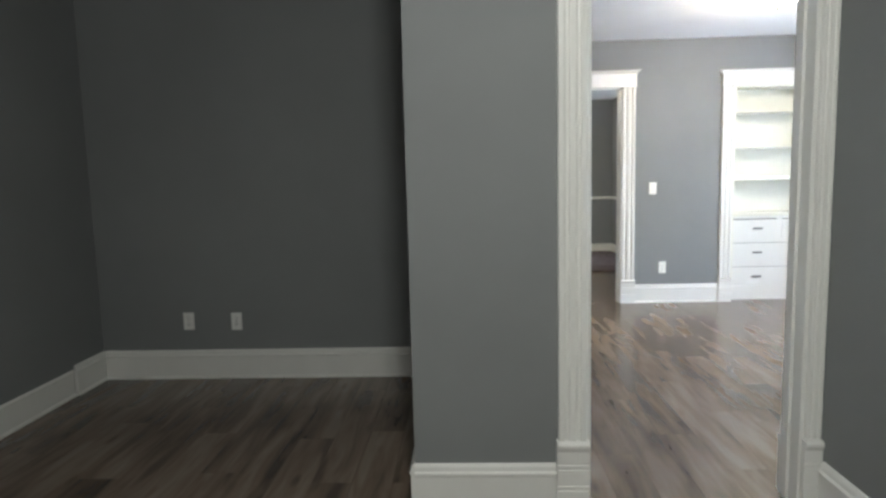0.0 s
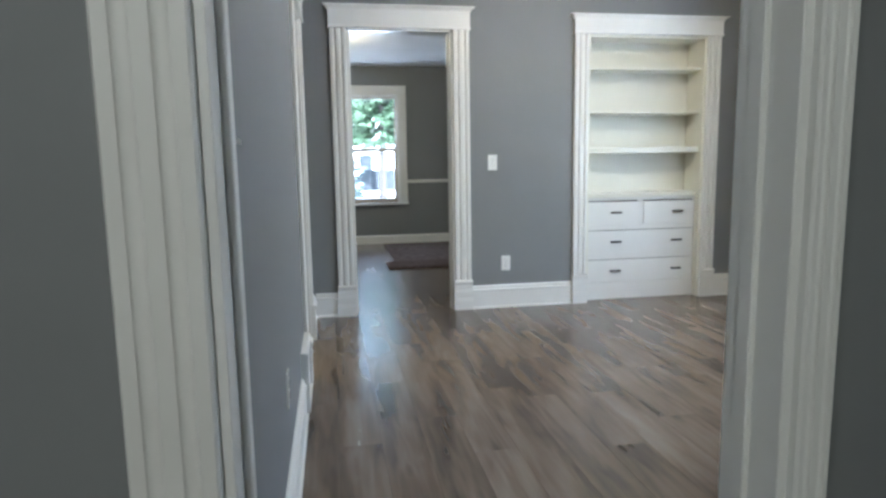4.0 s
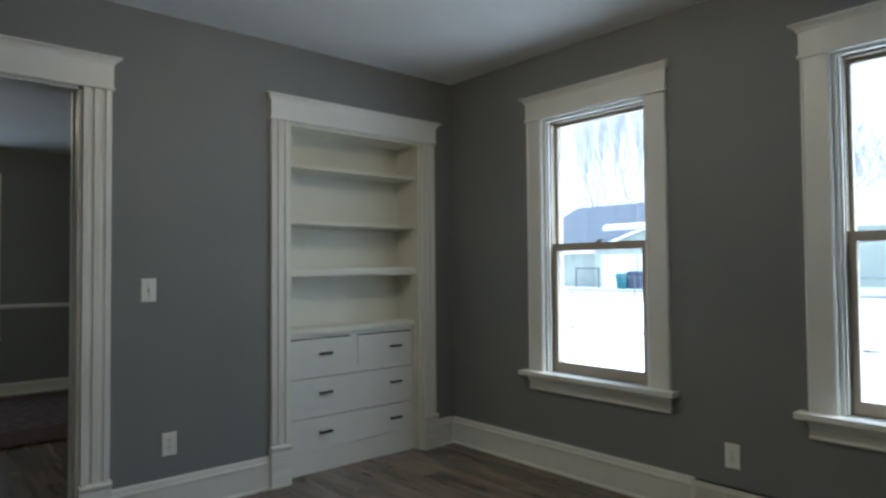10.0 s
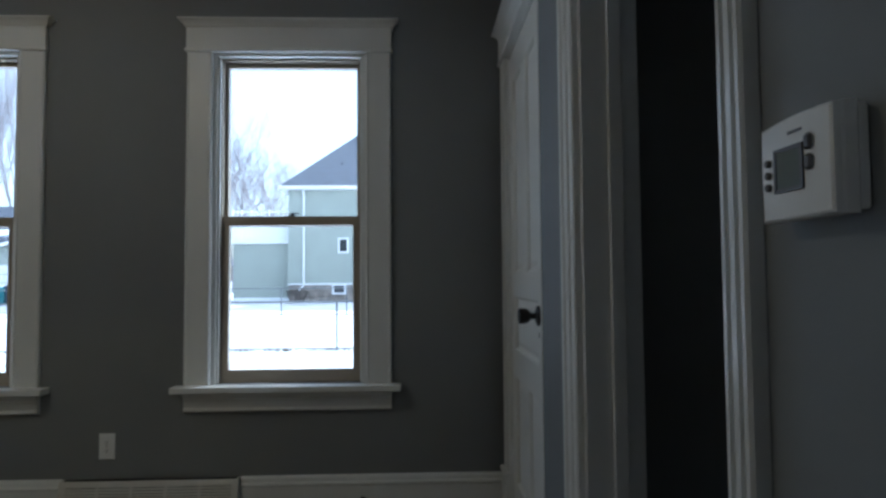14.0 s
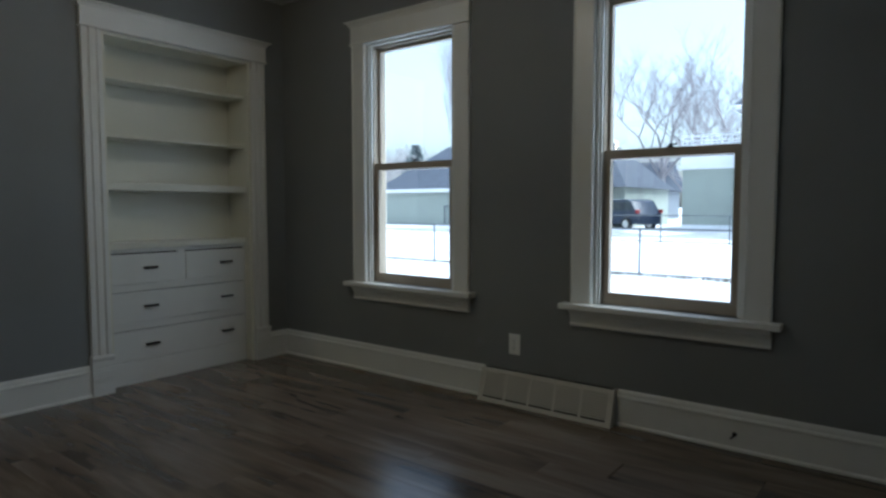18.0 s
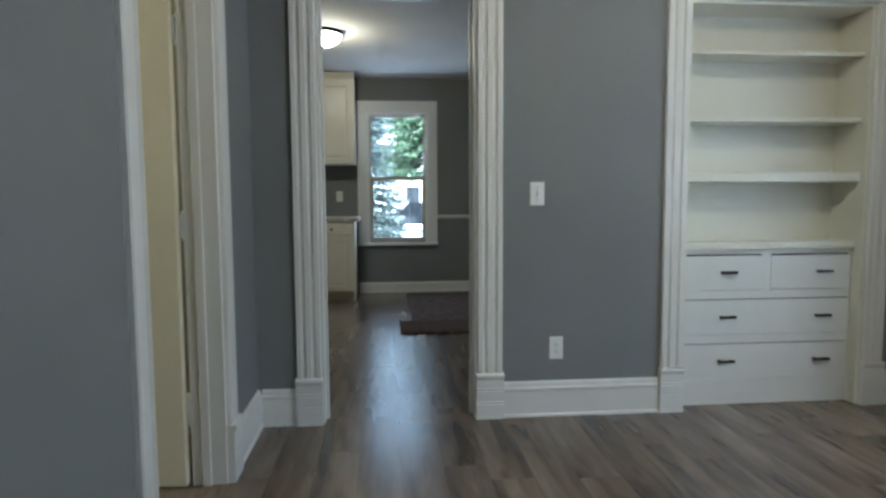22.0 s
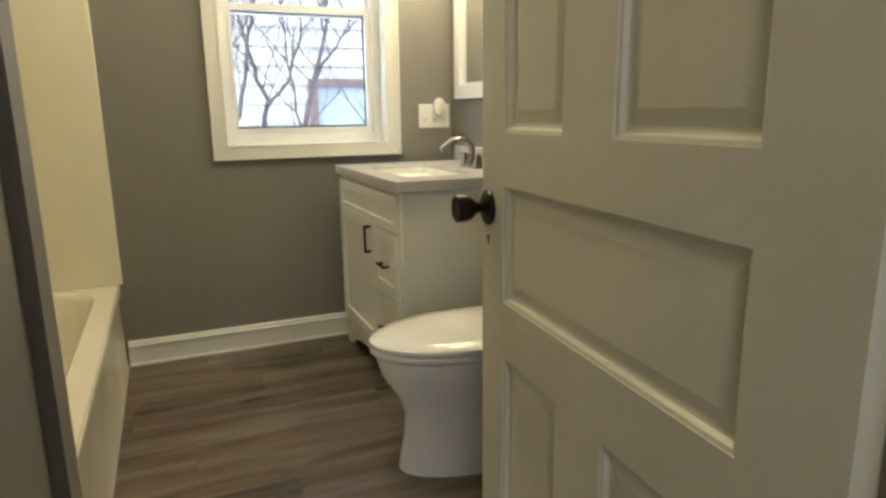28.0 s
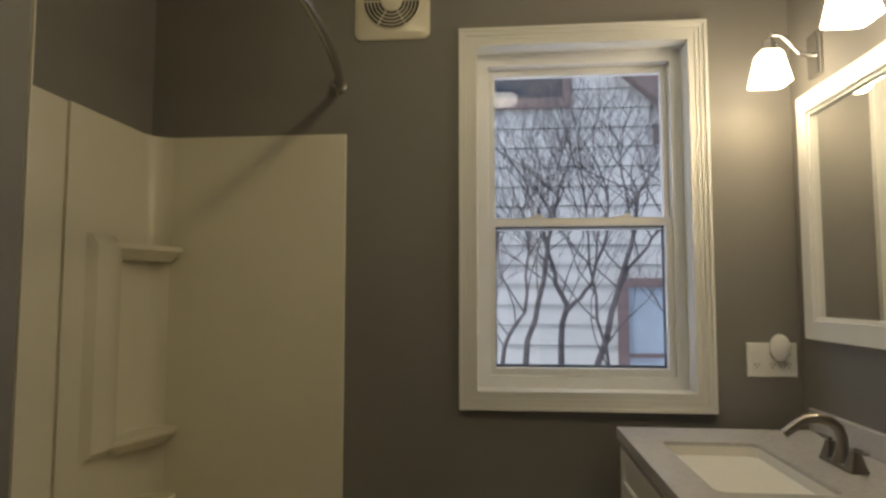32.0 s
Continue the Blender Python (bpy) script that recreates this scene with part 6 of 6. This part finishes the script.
def conifer(x, y, z, height, radius, mat, seed, label, bare=0.08):
    rnd = random.Random(seed)
    t = thing("conifer", label, "tree", pose(x, y, z), group="evergreen trees")
    part("trunk", tube([(0, 0, -0.2), (0, 0, height * 0.97)], height * 0.018, n=8, taper=0.15), BARK, t)
    bm = bmesh.new()
    limb = bmesh.new()
    tiers = int(height * 3.4)
    for k in range(tiers):
        f = k / tiers
        h = height * (bare + (1 - bare) * f)
        R = radius * (1 - f) ** 0.85 + 0.08
        for j in range(max(6, int(14 * (1 - f)) + 4)):
            a = rnd.uniform(0, 2 * math.pi)
            r = R * rnd.uniform(0.65, 1.1)
            c, s = math.cos(a), math.sin(a)
            tube_raw(limb, [Vector((0, 0, h)), Vector((c * r * 0.5, s * r * 0.5, h - r * 0.10)), Vector((c * r, s * r, h - r * 0.16))], 0.02, 0.006, 3)
            for q in range(7):
                d = r * (0.25 + 0.75 * (q + rnd.random()) / 7)
                p = Vector((c * d, s * d, h - d * 0.16 + rnd.uniform(-0.04, 0.04)))
                for _ in range(9):
                    w = Vector((rnd.uniform(-1, 1) + c, rnd.uniform(-1, 1) + s, rnd.uniform(-0.9, 0.25))).normalized() * rnd.uniform(0.17, 0.36)
                    n = w.cross(Vector((rnd.uniform(-1, 1), rnd.uniform(-1, 1), rnd.uniform(-1, 1)))).normalized() * rnd.uniform(0.03, 0.065)
                    vs = [bm.verts.new(v) for v in (p - n * 0.4, p + w * 0.5 - n, p + w, p + w * 0.5 + n)]
                    bm.faces.new(vs)
    part("limbs", limb, BARK, t)
    part("crown", bm, mat, t)


# needles lightened to carry the haze of distance in their own colour
HAZE_SPRUCE = material("haze_tinted_needles", (0.15, 0.185, 0.20), 0.85, vary=0.3, vary_scale=2.0)
conifer(-0.35, 17.5, -0.55, 8.5, 1.55, SPRUCE, 7, "blue-green spruce outside the kitchen window")
conifer(50, 37.6, 0, 7.6, 2.7, HAZE_SPRUCE, 11, "spruce beyond the garage, coloured pale for haze")
conifer(2.5, 24.0, -0.55, 9.5, 2.3, GREEN, 8, "bright green conifer behind the spruce", 0.30)


def far_hill():
    """Wooded slope far beyond the street, with its haze painted in."""
    rnd = random.Random(6)
    bm = bmesh.new()
    rows = []
    for k, (y, z) in enumerate(((95, -2), (110, 9), (130, 22), (160, 40), (200, 46))):
        rows.append([bm.verts.new((x, y + rnd.uniform(-6, 6), z + (rnd.uniform(-3, 3) if k else 0))) for x in range(-120, 81, 8)])
    for a, b in zip(rows, rows[1:]):
        for i in range(len(a) - 1):
            bm.faces.new((a[i], a[i + 1], b[i + 1], b[i]))
    solid("backdrop", bm, HILL, "wooded hillside far behind the street, blue-grey haze painted in", "hillside", kind="structure", smooth=True)


# blue-grey of the woods is aerial haze set as base colour
HILL = material("haze_tinted_woods", (0.20, 0.25, 0.27), 0.95, vary=0.3, vary_scale=0.12)
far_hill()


def white_house():
    t = thing("white_house", "white house across the street behind the conifers", "house", pose(0, 34, 0))
    part("wall", box(-1.0, 7.5, 0, 8, -0.7, 5.2), WHITE_OUT, t)
    part("roof", prism([(-0.5, 5.2), (8.5, 5.2), (4, 8.0)], -1.6, 8.1, "x"), ROOF, t)
    for x in (1.9, 4.3, 6.2):
        for z in (0.3, 2.9):
            w = part("window", holed("y", -0.06, 0, x - 0.1, x + 0.9, z - 0.1, z + 1.5, [(x, x + 0.8, z, z + 1.4)]), WHITE_OUT, t)
            part("pane", box(x, x + 0.8, -0.03, -0.01, z, z + 1.4), DARKGLASS, w)
    c = thing("parked_car", "dark car standing on the snowy street", "car", pose(2.6, 28, -0.5))
    part("body", loft([[(x, y, z) for x, z in ((-2.1, 0.3), (-2.1, 0.8), (-1.3, 0.9), (-0.8, 1.35), (0.8, 1.35), (1.4, 0.9), (2.1, 0.8), (2.1, 0.3))] for y in (-0.8, 0.8)]), DARKGLASS, c)
    for x in (-1.3, 1.3):
        for y in (-0.8, 0.8):
            part("wheel", lathe([(0.32, y - 0.1), (0.32, y + 0.1)], n=14, axis="y", at=(x, 0, 0.32)), DARK, c)


white_house()


REDROOF = material("faded_red_shingles", (0.26, 0.145, 0.14), 0.85, vary=0.15, vary_scale=4, bump=0.4, bump_scale=20)
# pale blue-grey paints the sky's reflection into the side window pane
SKYGLASS = material("sky_tinted_glass", (0.34, 0.40, 0.46), 0.10, vary=0.15, vary_scale=2)


def lap_house():
    X = -7.0
    t = thing("siding_house", "neighbouring house clad in cream lap siding with red-brown trim", "house", pose(X, 0, 0))
    part("wall", box(-5, -0.07, -7, 5.5, -0.6, 5.4), LAP, t)
    rows = int(5.8 / 0.2)
    for k in range(rows):
        z = -0.55 + k * 0.2
        part("siding_board", prism([(-0.03, z + 0.006), (0.008, z + 0.006), (-0.008, z + 0.2), (-0.03, z + 0.2)], -7, 5.5, "y"), LAP, t)
    w = part("window", holed("x", 0.0, 0.05, -1.95, -0.12, 3.26, 4.7, [(-1.85, -0.22, 3.36, 4.6)]), BROWN, t)
    part("pane", box(0.0, 0.02, -1.85, -0.22, 3.36, 4.6), DARKGLASS, w)
    d = part("side_window", holed("x", 0.0, 0.05, 0.30, 1.60, 0.2, 1.52, [(0.40, 1.5, 0.30, 1.43)]), BROWN, t)
    part("pane", box(0.0, 0.02, 0.40, 1.5, 0.30, 1.43), SKYGLASS, d)
    part("rail", box(0.0, 0.03, 0.40, 1.5, 0.74, 0.78), BROWN, d)
    part("vent", box(0.0, 0.04, 0.68, 0.90, 2.86, 3.06), BROWN, t)
    # lower wing with a red-brown roof that slopes down past the window
    slope = lambda y: 3.66 - 0.9 * (y - 0.38)
    part("wing_roof", prism([(0.20, slope(0.20)), (2.6, slope(2.6)), (2.6, 4.9), (0.20, 4.9)], -0.02, 0.02, "x"), REDROOF, t)
    part("rake_board", prism([(0.16, slope(0.16) - 0.09), (2.6, slope(2.6) - 0.09), (2.6, slope(2.6) + 0.09), (0.16, slope(0.16) + 0.09)], 0.0, 0.16, "x"), BROWN, t)
    part("roof", loft([[(x, -7.2, z) for x, z in ((0.45, 5.42), (-5, 5.42), (-5, 5.6), (0.45, 5.6))], [(x, 5.7, z) for x, z in ((0.45, 5.42), (-5, 5.42), (-5, 5.6), (0.45, 5.6))]]), ROOF, t)


lap_house()


SHRUB = material("dark_shrub_bark", (0.100, 0.090, 0.092), 0.9, vary=0.25, vary_scale=5)


def shrub():
    rnd = random.Random(17)
    t = thing("bare_shrub", "tall bare multi-stemmed shrub against the siding", "shrub", pose(-5.7, 0, -0.55))
    # (y, z) along each stem and its foot radius
    stems = (([(-0.68, 0), (-0.66, 1.38), (-0.55, 1.85), (-0.45, 2.36), (-0.40, 2.7)], 0.034), ([(-0.40, 0), (-0.367, 1.37), (-0.33, 1.81), (-0.42, 2.08), (-0.52, 2.6)], 0.036),
             ([(-0.34, 1.76), (-0.22, 1.88), (-0.10, 2.04), (0.0, 2.4), (0.02, 2.75)], 0.022), ([(-0.12, 0), (-0.09, 1.37), (0.06, 1.95), (0.2, 2.36), (0.24, 2.7)], 0.036),
             ([(0.08, 1.95), (0.22, 2.2), (0.42, 2.43), (0.6, 2.6)], 0.018), ([(-0.95, 0), (-0.84, 1.49), (-0.68, 1.76), (-0.62, 2.2)], 0.026), ([(-1.35, 0), (-1.2, 1.4), (-0.98, 1.9), (-0.85, 2.4)], 0.03),
             ([(0.55, 0), (0.5, 1.4), (0.62, 1.9), (0.72, 2.5)], 0.026), ([(-0.16, 0.2), (-0.02, 1.3), (-0.12, 1.9), (-0.18, 2.6)], 0.020))
    for way, r in stems:
        pts = [Vector((0, *way[0]))]
        x = rnd.uniform(-0.12, 0.12)
        for (ya, za), (yb, zb) in zip(way, way[1:]):
            for f in (0.34, 0.67, 1.0):
                pts.append(Vector((x + rnd.uniform(-0.03, 0.03), ya + (yb - ya) * f + rnd.uniform(-0.018, 0.018), za + (zb - za) * f)))
        bm = bmesh.new()
        tube_raw(bm, pts, r * 0.88, r * 0.36, 7)
        for at in pts[-7:]:
            for _ in range(1 if at is not pts[-1] else 3):
                branches(bm, at, (rnd.uniform(-0.5, 0.5), rnd.uniform(-0.9, 0.9), 0.75), rnd.uniform(0.40, 0.68), 0.0068, 3, rnd, 0.42, 0.22, 4, 3, 0.30)
        part("stem", bm, SHRUB, t)


shrub()


# ---- floor planks ----
def planks():
    W, LEN, G = 0.182, 1.22, 0.0012
    areas = [(XL - 0.02, XR, YN - 0.14, 0.07), (XL - 0.02, XK, 0.07, YK), (XW, XL - 0.02, YB, YNB), (XW, XR, -7.2, YN - 0.14), (XW, -0.542, YN - 0.14, -2.31), (XW, XL - 0.02, 0.335, YK)]
    rnd = random.Random(5)
    shapes = {}

    def shape(w, l):
        key = (round(w, 3), round(l, 2))
        if key not in shapes:
            w, l = key
            bm = loft([rect_ring(0, w, 0, l, -0.008), rect_ring(0, w, 0, l, 0.0)])
            bmesh.ops.recalc_face_normals(bm, faces=bm.faces[:])
            me = bpy.data.meshes.new("plank")
            bm.to_mesh(me)
            bm.free()
            me.materials.append(FLOOR)
            shapes[key] = me
        return shapes[key]

    for x0, x1, y0, y1 in areas:
        col, x = 0, x0
        while x < x1 - 0.01:
            w = min(W, x1 - x)
            y = y0 - (col * 0.46 % LEN) - rnd.uniform(0, 0.35)
            while y < y1 - 0.005:
                a, b = max(y, y0), min(y + LEN, y1)
                if b - a > 0.02:
                    ob = new("plank", shape(w - G, round(b - a - G, 2)))
                    ob.location = (x, a, 0)
                    ob.parent = floor
                y += LEN
            x += W
            col += 1


planks()
